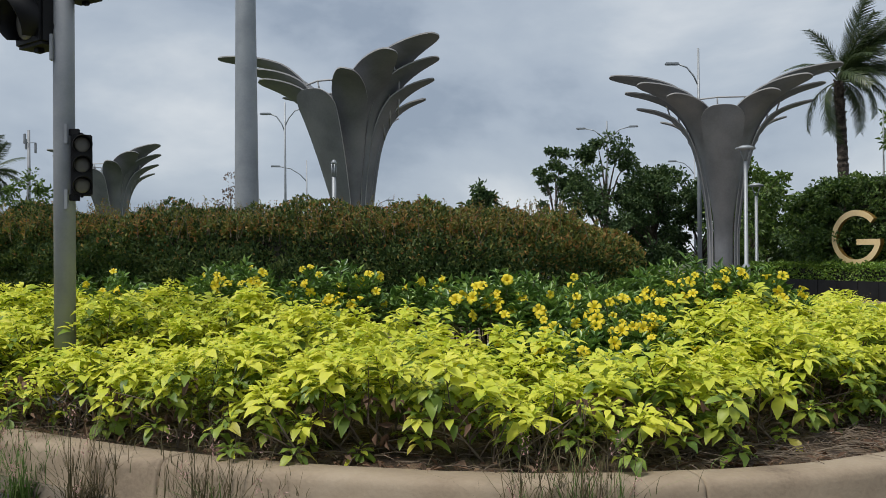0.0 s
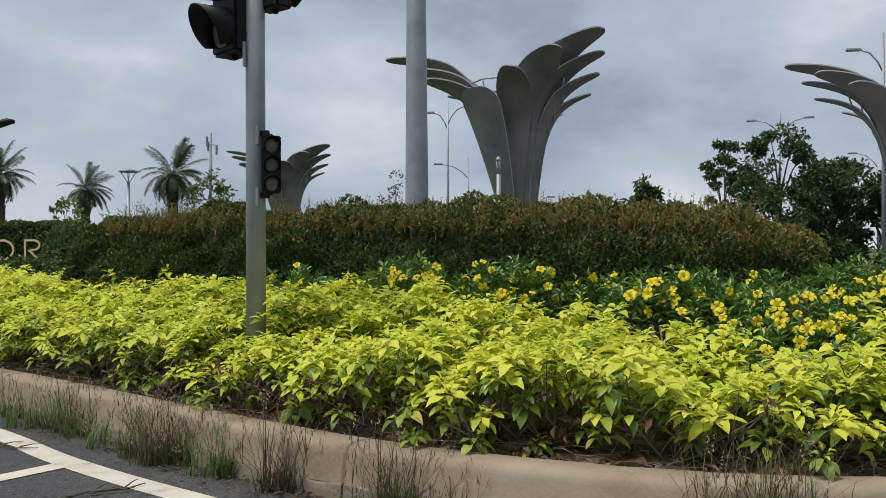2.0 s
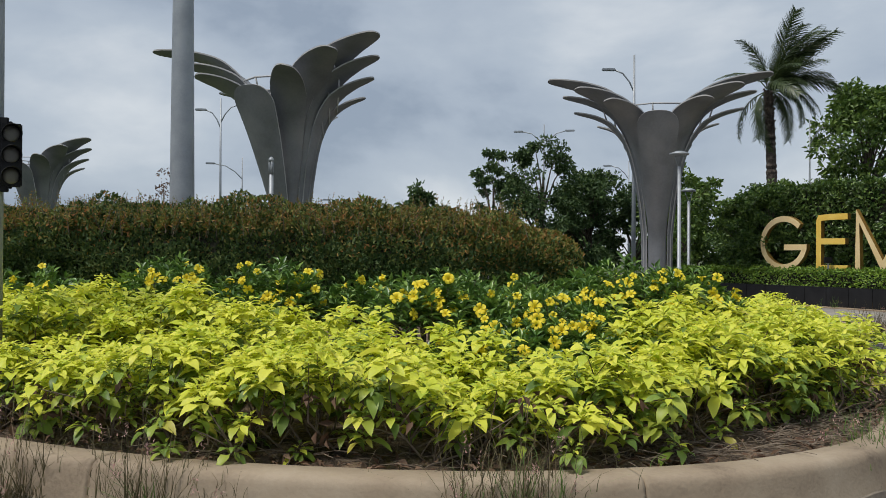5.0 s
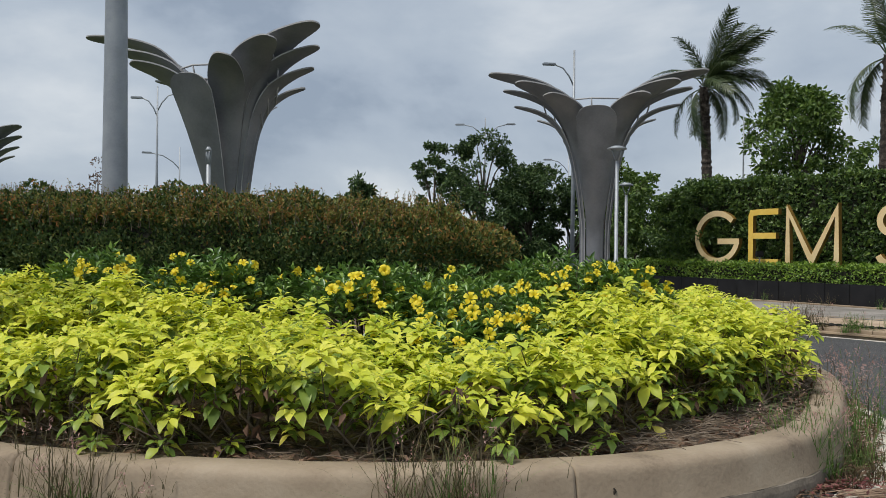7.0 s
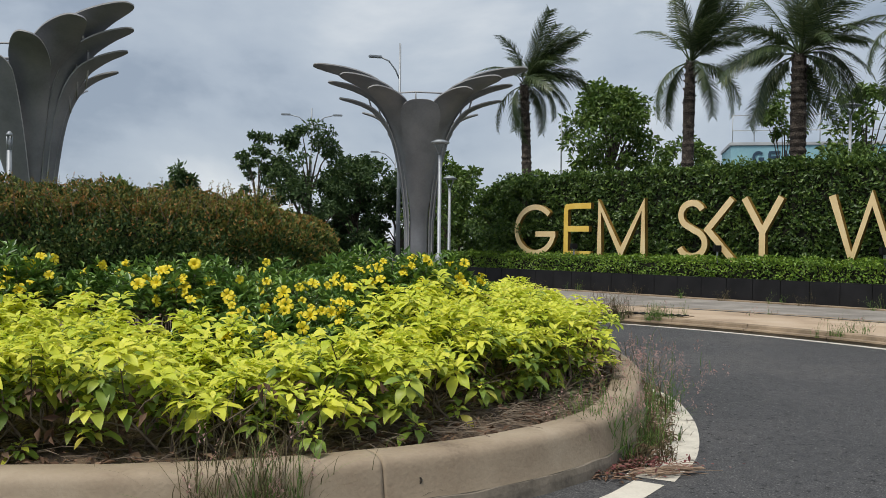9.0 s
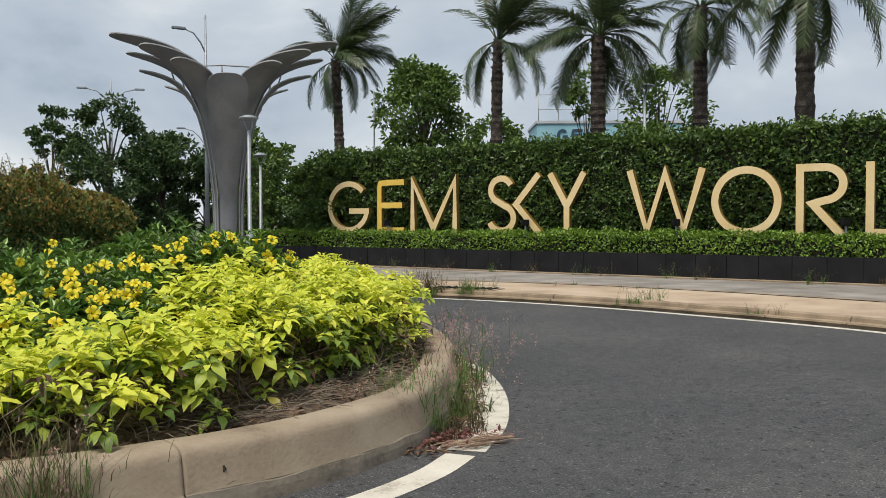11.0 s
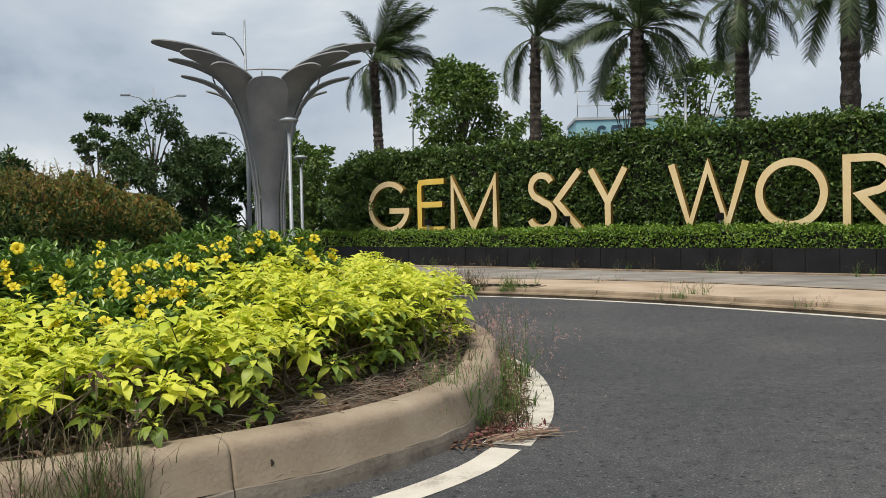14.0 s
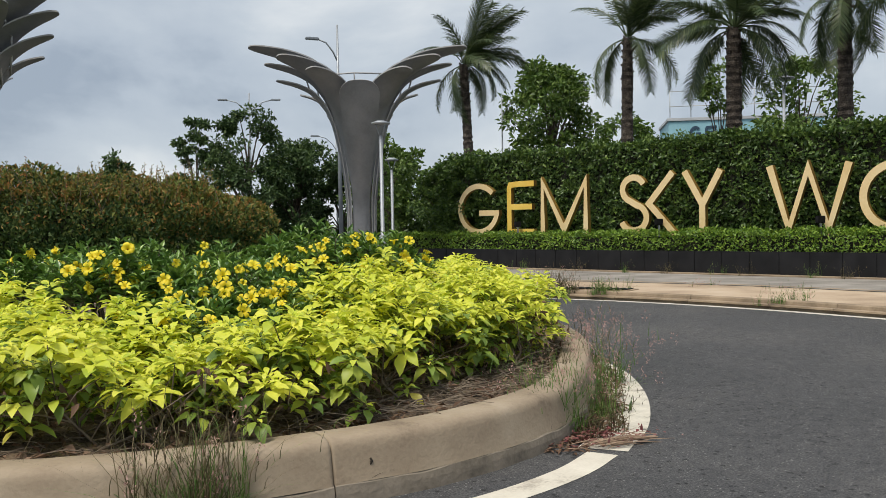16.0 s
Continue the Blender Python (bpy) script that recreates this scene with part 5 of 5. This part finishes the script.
def whorl(c, size, tilt, lime_share, droop_more=0.0):
    """One rosette: drooping large outer leaves, flatter ones above them and small upright young ones in the middle."""
    a0 = rng.random() * 6.28
    n_l = int(rng.integers(12, 16))
    for i in range(n_l):
        young = i / (n_l - 1)
        a = a0 + i * 2.39996 + rng.normal() * 0.22
        el = -0.10 - droop_more + 0.80 * young ** 1.7 + rng.normal() * 0.14
        w = np.array([math.cos(a) * math.cos(el), math.sin(a) * math.cos(el), math.sin(el)])
        w[2] -= w[0] * tilt[0] + w[1] * tilt[1]
        ln = size * (0.155 - 0.09 * young) * rng.uniform(0.65, 1.15)
        b = np.array(c) + np.array([0, 0, -0.045 * (1 - young)]) + w * 0.018
        f_ = np.array([tilt[0], tilt[1], 1.0]) + rng.normal(size=3) * 0.16
        wd = ln * rng.uniform(0.42, 0.54)
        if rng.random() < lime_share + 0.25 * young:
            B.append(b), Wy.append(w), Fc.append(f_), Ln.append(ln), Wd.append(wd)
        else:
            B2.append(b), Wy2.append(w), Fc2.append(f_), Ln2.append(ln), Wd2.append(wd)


for x, y, d, edge in shoots:
    top = lime_top(x, y, d) + 0.035 - dome_drop(x, y) + rng.normal() * 0.022
    front = d - edge
    lean = rng.normal(size=2) * 0.06
    tilt = rng.normal(size=2) * 0.13
    if front < 0.3:      # rosettes at the edge of the bed lean over the kerb
        k = int(np.argmin((KIN[:, 0] - x) ** 2 + (KIN[:, 1] - y) ** 2))
        tilt = tilt - KNO[k] * 0.18 * (1 - front / 0.3)
    tone = noise.noise(Vector((x * 1.3, y * 1.3, 11)))
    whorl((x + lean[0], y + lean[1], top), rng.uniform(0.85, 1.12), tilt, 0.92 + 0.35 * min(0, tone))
    if front < 0.40:      # greener rosettes on side shoots below the rim, coloured darker for shade, thinning out towards the soil
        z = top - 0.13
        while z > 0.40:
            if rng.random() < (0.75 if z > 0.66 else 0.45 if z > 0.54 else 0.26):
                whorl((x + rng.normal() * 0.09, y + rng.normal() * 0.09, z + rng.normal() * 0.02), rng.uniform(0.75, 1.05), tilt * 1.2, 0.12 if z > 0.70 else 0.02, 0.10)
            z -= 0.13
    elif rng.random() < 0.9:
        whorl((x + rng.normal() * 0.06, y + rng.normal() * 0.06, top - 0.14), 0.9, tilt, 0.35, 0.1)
    if (front < 0.5 and rng.random() < 0.45) or rng.random() < 0.06:
        r0 = Vector((x + rng.normal() * 0.16, y + abs(rng.normal()) * 0.16 + 0.06, 0.27))
        m1 = r0.lerp(Vector((x, y, top)), 0.45) + Vector((rng.normal() * 0.09, rng.normal() * 0.09, -0.03))
        stems.tube([r0, m1, Vector((x + lean[0], y + lean[1], top - 0.05))], [0.008, 0.006, 0.003], 5, False)
        if front < 0.45:
            for _ in range(3):
                b0 = r0.lerp(m1, rng.uniform(0.2, 1.0))
                e2 = b0 + Vector((rng.normal() * 0.15, rng.normal() * 0.13, rng.uniform(0.06, 0.2)))
                stems.tube([b0, b0.lerp(e2, 0.5) + Vector((rng.normal() * 0.02, 0, 0.02)), e2], [0.005, 0.004, 0.0025], 4, False)
A = np.array
lime = leaves("lime_shrubs", A(B), A(Wy), A(Fc), A(Ln), A(Wd), LIME, None, 0.22, True, 0.12)
tagged(lime, "mass of lime-yellow leafy shrubs filling the front of the island", "shrubs", kind="stuff")
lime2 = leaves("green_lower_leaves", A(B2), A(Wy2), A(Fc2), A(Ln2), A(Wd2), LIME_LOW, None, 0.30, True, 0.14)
tagged(lime2, "greener older leaves below the lime shrubs, darkened for the shade there", "shrubs", kind="stuff")
rim_shoots = np.array([q[:2] for q in shoots if q[2] - q[3] < 0.22])
dry_n = 420
dp = rim_shoots[rng.integers(0, len(rim_shoots), dry_n)] + rng.normal(size=(dry_n, 2)) * 0.03
dp = np.repeat(np.column_stack([dp, rng.uniform(0.40, 0.72, dry_n)]), 4, 0) + rng.normal(size=(dry_n * 4, 3)) * 0.03
L = rng.uniform(0.05, 0.10, len(dp))
tagged(leaves("withered_leaves", dp, ball_dirs(len(dp)) + np.array([0, -0.3, -0.7]), ball_dirs(len(dp)) + np.array([0, 0, 0.6]), L, L * 0.4, DRY_LEAF, None, 0.3), "withered brown leaves hanging under the lime shrubs", "dry leaves", kind="stuff")
tagged(stems.ob("shrub_stems", TWIG), "brown woody stems under the lime shrubs", "stems", kind="stuff")

# litter: dry leaves and twigs on the soil
n = 3800
s = rng.uniform(6, S1 - 3, n)
d = rng.random(n) ** 1.4 * 1.0 + 0.03
pp = in_bed(s, d)
p3 = np.column_stack([pp, 0.305 + 0.03 * rng.random(n) + 0.02 * d])
L = rng.uniform(0.04, 0.11, n)
tagged(leaves("leaf_litter", p3, ball_dirs(n) * np.array([1, 1, 0.25]), ball_dirs(n) * 0.5 + np.array([0, 0, 1]), L, L * 0.4, DRY_LEAF, None, 0.1), "dry brown fallen leaves on the soil", "leaf litter", kind="stuff")
tw = Heap()
for i in range(1500):
    (x, y), = in_bed(np.array([rng.uniform(8, S1 - 6)]), np.array([rng.random() ** 1.3 * 0.95 + 0.05]))
    a, ln = rng.random() * 6.28, rng.uniform(0.08, 0.3)
    v = Vector((math.cos(a), math.sin(a), rng.normal() * 0.12)) * ln
    o = Vector((x, y, 0.325 + 0.03 * rng.random()))
    tw.tube([o, o + v * 0.5 + Vector((0, 0, 0.015)), o + v], [0.004, 0.0035, 0.002], 3, False)
for i in range(650):
    (x, y), = in_bed(np.array([rng.uniform(s_at(1.2), s_at(1.2) + 4.5)]), np.array([rng.random() * 0.75 + 0.05]))
    a, ln = rng.normal() * 0.9 + 0.4, rng.uniform(0.08, 0.26)
    v = Vector((math.cos(a), math.sin(a), rng.normal() * 0.1)) * ln
    o = Vector((x, y, 0.33 + 0.025 * rng.random()))
    tw.tube([o, o + v * 0.5 + Vector((0, 0, 0.01)), o + v], [0.0035, 0.003, 0.002], 3, False)
tagged(tw.ob("fallen_twigs", TWIG), "dry twigs and stalks lying on the soil", "twigs", kind="stuff")


# ---------- yellow-flowered shrubs ----------
def flower_mesh():
    """A trumpet flower of five broad rounded petals facing +z."""
    vs, fs = [], []
    for i in range(5):
        a = 2 * math.pi * i / 5
        c, s_ = math.cos(a), math.sin(a)
        row = [(0.004, 0.010, -0.05), (0.014, 0.012, -0.012), (0.028, 0.017, 0.004), (0.044, 0.0245, 0.007), (0.056, 0.019, 0.002), (0.062, 0.007, -0.006)]
        n0 = len(vs)
        for r, w, z in row:
            for u in (-1, 0, 1):
                x, y = r, u * w
                zz = z + (0.006 if u else 0) - 0.004 * (u == 1)
                vs.append((x * c - y * s_, x * s_ + y * c, zz))
        for j in range(len(row) - 1):
            for k_ in range(2):
                q = n0 + j * 3 + k_
                fs.append((q, q + 3, q + 4, q + 1))
    me = bpy.data.meshes.new("flower")
    me.from_pydata(vs, [], fs)
    me.polygons.foreach_set("use_smooth", [True] * len(me.polygons))
    me.materials.append(PETAL)
    return me


FLOWER = flower_mesh()


def allamanda(at, rx, ry, h, count, flowers, seed, label):
    """A loose evergreen shrub: stems, whorled glossy leaves and single yellow flowers."""
    r = np.random.default_rng(seed)
    th = thing("flowering_shrub", at)
    tagged(th, label, "flowering shrub", "yellow-flowered shrubs")
    H = Heap()
    tips = []
    for i in range(count):
        a = r.random() * 6.28
        q = math.sqrt(r.random())
        zz = h * (0.42 + 0.58 * math.sqrt(max(0, 1 - 0.8 * q * q)) * r.uniform(0.55, 1.08))
        tips.append((math.cos(a) * rx * q, math.sin(a) * ry * q, zz))
        if i % 4 == 0:
            t = Vector(tips[-1])
            b = Vector((t.x * 0.4, t.y * 0.4, 0))
            H.tube([b, b.lerp(t, 0.5) + Vector((0, 0, 0.06)), t], [0.010, 0.007, 0.003], 4, False)
    tagged(H.ob("stem_mass", TWIG, th), kind="stuff")
    T = np.array(tips)
    per = 16
    n = count * per
    i_ = np.repeat(np.arange(count), per)
    lev = np.tile(np.arange(per) // 4, count)
    a = np.tile(np.arange(per) * 1.57, count) + lev * 0.78 + r.normal(size=n) * 0.3
    el = 0.75 - 0.28 * lev + r.normal(size=n) * 0.25
    w = np.stack([np.cos(a) * np.cos(el), np.sin(a) * np.cos(el), np.sin(el)], 1)
    p = T[i_] - np.array([0, 0, 1.0]) * (lev * 0.045)[:, None] + w * 0.008
    L = r.uniform(0.06, 0.11, n)
    leaves("foliage", p, w, np.array([0, 0, 1.0]) + r.normal(size=(n, 3)) * 0.3, L, L * 0.36, ALLA, th, 0.15)
    # flowers sit on outer tips that face the road
    score = -T[:, 1] * 1.0 + T[:, 2] * 0.25 + r.normal(size=count) * 0.25
    for k_ in np.argsort(-score)[:flowers]:
        ob = new("flower", FLOWER)
        ob.parent = th
        d = Vector((T[k_][0] * 0.5 + r.normal() * 0.35, -0.7 + r.normal() * 0.45, 0.55 + r.normal() * 0.4)).normalized()
        ob.matrix_local = Matrix.Translation(Vector(tips[k_]) + d * 0.06 + Vector((0, 0, 0.02))) @ d.to_track_quat("Z", "Y").to_matrix().to_4x4() @ Matrix.Rotation(r.random() * 6, 4, "Z") @ Matrix.Scale(r.uniform(0.55, 0.92), 4)
    return th


for x, y, rx, ry, h, c, fl_, sd in ((-5.2, 9.3, 0.7, 0.4, 0.70, 90, 8, 1), (-3.15, 8.7, 0.6, 0.45, 0.88, 120, 10, 2), (-1.95, 8.6, 0.55, 0.5, 1.0, 150, 11, 3), (-1.0, 8.4, 0.55, 0.5, 0.96, 150, 14, 4), (-0.15, 8.75, 0.45, 0.4, 0.84, 90, 6, 5), (0.45, 7.75, 0.6, 0.65, 0.90, 200, 17, 6), (1.25, 7.6, 0.7, 0.8, 0.74, 260, 19, 7), (1.3, 8.6, 0.65, 0.45, 0.84, 150, 6, 12), (2.15, 8.1, 0.65, 0.6, 1.0, 220, 14, 8), (2.85, 8.6, 0.55, 0.55, 0.9, 160, 9, 9), (0.9, 6.85, 0.6, 0.4, 0.5, 110, 6, 10), (1.7, 6.9, 0.45, 0.35, 0.46, 80, 4, 11)):
    allamanda((x, y, 0.42), rx, ry, h, c, int(fl_ * 1.7), sd, "dark green shrub with yellow trumpet flowers behind the lime shrubs")


# ---------- weeds along the kerbs ----------
def tuft(at, n, h, spread, seed, mat, label, seeds=0, seed_mat=None, name="grass_tuft"):
    """A tuft: thin upright stalks with side sprays and, round its foot, short arching green blades."""
    r = np.random.default_rng(seed)
    th = thing(name, at)
    tagged(th, label, "grass tuft", "weeds along the kerb")
    H, B_, G = Heap(), Heap(), Heap()

    def blade(heap, o, a, ln, lean, w):
        d = Vector((math.cos(a), math.sin(a), 0))
        sd = Vector((-d.y, d.x, 0))
        pts = [o + d * (lean * ln * t * t) + Vector((0, 0, ln * (t - 0.30 * lean * t * t))) for t in (0, 0.35, 0.7, 1.0)]
        vs = []
        for j, q in enumerate(pts[:-1]):
            vs += [q - sd * w * (1 - 0.25 * j), q + sd * w * (1 - 0.25 * j)]
        vs.append(pts[-1])
        heap.put(vs, [(0, 1, 3, 2), (2, 3, 5, 4), (4, 5, 6)])
        return pts

    clumps = [Vector((r.normal() * spread * 1.3, r.normal() * spread * 0.45, 0)) for _ in range(3 + n // 25)]
    for i in range(n):
        c = clumps[r.integers(0, len(clumps))]
        o = c + Vector((r.normal() * 0.035, r.normal() * 0.03, 0))
        if i % 2 == 0:
            ln = h * (0.35 + 0.7 * r.random())
            pts = blade(H, o, r.random() * 6.28, ln, r.uniform(0.08, 0.95), 0.0032)
            for t_ in (1, 2):
                q = pts[t_].lerp(pts[t_ + 1], r.random())
                blade(H, q, r.random() * 6.28, ln * r.uniform(0.12, 0.28), r.uniform(0.3, 0.9), 0.0026)
        else:
            ln = h * (0.16 + 0.42 * r.random())
            blade(B_, o, r.random() * 6.28, ln, r.uniform(0.2, 1.5), 0.0050)
            continue
        if i < seeds * 2.5:
            t = pts[-1]
            for k_ in range(16):
                q = t + Vector((r.normal() * 0.015, r.normal() * 0.015, -0.10 * r.random() + 0.02))
                v = Vector((r.normal(), r.normal(), r.normal() + 0.5)).normalized() * 0.022
                G.put([q, q + v + Vector((0.004, 0, 0)), q + v * 0.6 - Vector((0.005, 0, 0.003))], [(0, 1, 2)])
    tagged(H.ob("stalk_mass", mat, th, False), kind="stuff")
    tagged(B_.ob("blade_mass", WEED if mat is WEED or seed % 2 else DRY_WEED, th, False), kind="stuff")
    if seeds and G.v:
        tagged(G.ob("seed_fluff", seed_mat or DRY_WEED, th, False), kind="stuff")
    return th


def outer(s, d=0.34):
    (x, y), = in_bed(np.array([s]), np.array([-d]))
    return (float(x), float(y), 0.0)


k_ = 0
for x, n, h, sp_, dry in ((-6.3, 26, 0.42, 0.10, 1), (-5.4, 30, 0.42, 0.12, 1), (-4.75, 60, 0.48, 0.16, 0), (-4.4, 60, 0.45, 0.16, 1), (-4.0, 40, 0.38, 0.14, 0), (-3.55, 40, 0.40, 0.12, 0), (-3.05, 70, 0.50, 0.14, 1), (-2.75, 90, 0.50, 0.12, 1), (-2.45, 60, 0.40, 0.12, 0), (-1.98, 50, 0.56, 0.06, 1), (-1.08, 60, 0.58, 0.08, 1), (-0.75, 24, 0.36, 0.10, 1), (0.56, 90, 0.60, 0.08, 1), (0.74, 40, 0.48, 0.10, 0), (-7.6, 40, 0.4, 0.2, 0), (-9.0, 40, 0.4, 0.2, 1)):
    k_ += 1
    tuft(outer(s_at(x)), int(n * 3.2), h * 1.2, sp_, 100 + k_, DRY_WEED if dry else WEED, "dry wispy grass growing at the foot of the kerb" if dry else "green grass growing at the foot of the kerb", n // 9, PINK_SEED)
for (x, y), n, h, sp_, mt, sd_, lab in (((3.14, 5.56), 230, 0.66, 0.07, WEED, 10, "tall green grass tuft at the corner of the kerb"), ((3.53, 5.98), 110, 0.50, 0.14, WEED, 20, "dry grass with seed heads at the corner"), ((3.86, 6.45), 110, 0.74, 0.16, DRY_WEED, 44, "dry pink-headed grass at the corner"), ((4.26, 7.1), 100, 0.78, 0.16, WEED, 40, "dry pink-headed grass beside the kerb"), ((4.7, 8.0), 90, 0.6, 0.16, DRY_WEED, 40, "dry grass beside the kerb"), ((3.44, 5.66), 120, 0.30, 0.10, DRY_WEED, 0, "low dry weeds at the corner of the kerb"), ((3.72, 6.04), 120, 0.30, 0.10, DRY_WEED, 0, "low dry weeds on the road edge"), ((3.32, 5.42), 90, 0.16, 0.12, DRY_WEED, 0, "low dry weeds at the road edge")):
    k_ += 1
    tuft((x, y, 0), n, h, sp_, 200 + k_, mt, lab, sd_, PINK_SEED)
# low debris band between kerb and line at the corner
n = 1500
s = rng.uniform(s_at(2.7), s_at(2.7) + 4.2, n)
pp = in_bed(s, -0.32 - rng.random(n) ** 1.8 * 0.20)
L = rng.uniform(0.03, 0.09, n)
tagged(leaves("kerb_debris", np.column_stack([pp, 0.008 + 0.02 * rng.random(n)]), ball_dirs(n) * np.array([1, 1, 0.2]), ball_dirs(n) * 0.4 + np.array([0, 0, 1]), L, L * 0.3, DRY_LEAF, None, 0.05), "dry leaves and dirt against the kerb", "litter", kind="stuff")
n = 900
s = rng.uniform(s_at(-7), s_at(-1), n)
pp = in_bed(s, -0.31 - rng.random(n) ** 2 * 0.25)
L = rng.uniform(0.02, 0.07, n)
tagged(leaves("kerb_debris", np.column_stack([pp, 0.008 + 0.02 * rng.random(n)]), ball_dirs(n) * np.array([1, 1, 0.2]), ball_dirs(n) * 0.4 + np.array([0, 0, 1]), L, L * 0.3, DRY_LEAF, None, 0.05), "dry leaves and dirt against the kerb", "litter", kind="stuff")
# weeds by the far pavement and the plinth
for i, (s_, b_) in enumerate(((-0.5, -0.75), (1.0, -0.72), (3.0, -0.7), (4.6, -0.75), (5.7, -0.72), (7.0, -0.7), (7.7, -0.75), (9.3, -0.72), (10.1, -0.7), (12.6, -0.75), (13.8, -0.7), (14.6, -0.72))):
    tuft(sign_at(s_, b_, 0.13), 46, 0.36, 0.14, 300 + i, WEED if i % 2 else DRY_WEED, "small weed growing at the foot of the plinth", 4)
for i, ((x, y), n, h) in enumerate((((8.35, 15.3), 420, 0.60), ((9.2, 14.75), 300, 0.40), ((10.45, 11.55), 130, 0.36), ((10.9, 9.2), 30, 0.2), ((11.6, 14.9), 30, 0.25))):
    tuft((x, y, 0.10), n, h, 0.22, 330 + i, DRY_WEED if i == 0 else WEED, "weed growing in the pavement kerb", 12, PINK_SEED)

# hairline cracks and a chipped hole in the kerb face
def kerb_face(s, h):
    """A place on the outer face of the kerb: metres along it, height."""
    (x, y), = in_bed(np.array([s]), np.array([-(0.304 - 0.16 * h if h < 0.2 else 0.272) + 0.001]))
    return Vector((float(x), float(y), h))


CRACK = surface("crack_shadow", [(0.3, (0.03, 0.024, 0.018)), (0.7, (0.06, 0.048, 0.036))], 9, 60, 1.0, 0.2)
for c_, (s_, h_, n_, dx, dh) in enumerate(((s_at(1.50), 0.115, 7, 0.024, 0.004), (s_at(2.72), 0.10, 6, 0.016, 0.012), (s_at(2.95), 0.05, 6, 0.004, 0.016), (s_at(3.1), 0.13, 5, 0.018, 0.008), (s_at(-3.3), 0.06, 7, 0.006, 0.018), (s_at(0.2), 0.12, 6, 0.02, 0.003))):
    H = Heap()
    pts, ss, hh_ = [], s_, h_
    for i in range(n_):
        pts.append(kerb_face(ss, hh_))
        ss += dx + rng.normal() * 0.006
        hh_ = min(0.24, max(0.02, hh_ + dh + rng.normal() * 0.008))
    H.tube(pts, [0.0030 * (0.45 + 0.55 * math.sin(2.1 * i + c_) ** 2) * (1 - 0.6 * i / n_) for i in range(n_)], 4)
    ob = H.ob("crack", CRACK, kerb)
chip = kerb_face(s_at(1.54), 0.20)
H = Heap()
H.tube([chip + Vector((0, 0, 0.018)), chip + Vector((0.006, 0, 0)), chip + Vector((-0.004, 0, -0.02))], [0.006, 0.011, 0.004], 6)
H.ob("chip", CRACK, kerb)
# patch repair and drain on the far side
dr = thing("drain_cover", (9.35, 15.2, 0.15), -55)
tagged(dr, "dark slotted drain cover in the pavement", "drain cover")
part("frame", box_bm(-0.7, 0.7, -0.25, 0.25, -0.02, 0.012, 0.004), STONE_KERB, dr)
for i in range(9):
    part("slat", box_bm(-0.62 + i * 0.145, -0.55 + i * 0.145, -0.2, 0.2, 0.0, 0.03, 0.003), BLACK, dr)
# fallen red petals and straw at the corner
n = 300
pp = np.column_stack([rng.normal(3.30, 0.20, n), rng.normal(5.36, 0.09, n)])
L = rng.uniform(0.02, 0.06, n)
PETAL_RED = leafy("faded_pink_litter", [(0.1, (0.16, 0.05, 0.05)), (0.6, (0.28, 0.12, 0.11)), (0.9, (0.40, 0.24, 0.2))], 0.8, 0.15, 0.2)
tagged(leaves("petal_litter", np.column_stack([pp, 0.012 + 0.03 * rng.random(n)]), ball_dirs(n) * np.array([1, 1, 0.3]), ball_dirs(n) * 0.4 + np.array([0, 0, 1]), L, L * 0.4, PETAL_RED, None, 0.05), "faded pink petals and straw at the kerb corner", "litter", kind="stuff")

# a bundle of dry reed stalks lying at the corner, and fallen branches on the asphalt
STRAW = surface("dry_straw", [(0.3, (0.15, 0.095, 0.062)), (0.7, (0.33, 0.235, 0.16))], 9, 60, 0.9, 0.3)
rb = thing("reed_bundle", (3.50, 5.16, 0.0))
tagged(rb, "bundle of dry reed stalks lying at the kerb corner", "dry reeds")
H = Heap()
for i in range(40):
    o = Vector((rng.normal() * 0.10 - 0.3, rng.normal() * 0.035, 0.012 + 0.035 * rng.random()))
    v = Vector((rng.uniform(0.15, 0.36), rng.normal() * 0.05, rng.normal() * 0.012))
    H.tube([o, o + v * 0.5 + Vector((0, 0, 0.012)), o + v], [0.0035, 0.003, 0.0015], 3, False)
tagged(H.ob("stalk_mass", STRAW, rb, False), kind="stuff")
bm = box_bm(-0.05, 0.12, -0.025, 0.02, 0.03, 0.04, 0.004)
part("dry_sheath", bm, STRAW, rb)
for (x, y), rz_, ln in (((-4.95, 6.36), -12, 0.6), ((-3.38, 4.92), 50, 0.62)):
    fb = thing("fallen_branch", (x, y, 0.006), rz_)
    tagged(fb, "thin dark fallen branch lying on the asphalt", "branch")
    H = Heap()
    H.tube([Vector((0, 0, 0.008)), Vector((ln * 0.4, 0.03, 0.02)), Vector((ln * 0.75, -0.02, 0.012)), Vector((ln, 0.05, 0.01))], [0.011, 0.009, 0.006, 0.003], 6, False)
    for k in range(4):
        b = Vector((ln * (0.25 + 0.17 * k), 0.01, 0.015))
        e = b + Vector((0.13, (0.11 if k % 2 else -0.10), 0.012))
        H.tube([b, b.lerp(e, 0.5) + Vector((0.01, 0, 0.01)), e], [0.006, 0.004, 0.002], 5, False)
    H.ob("wood", BARK, fb)
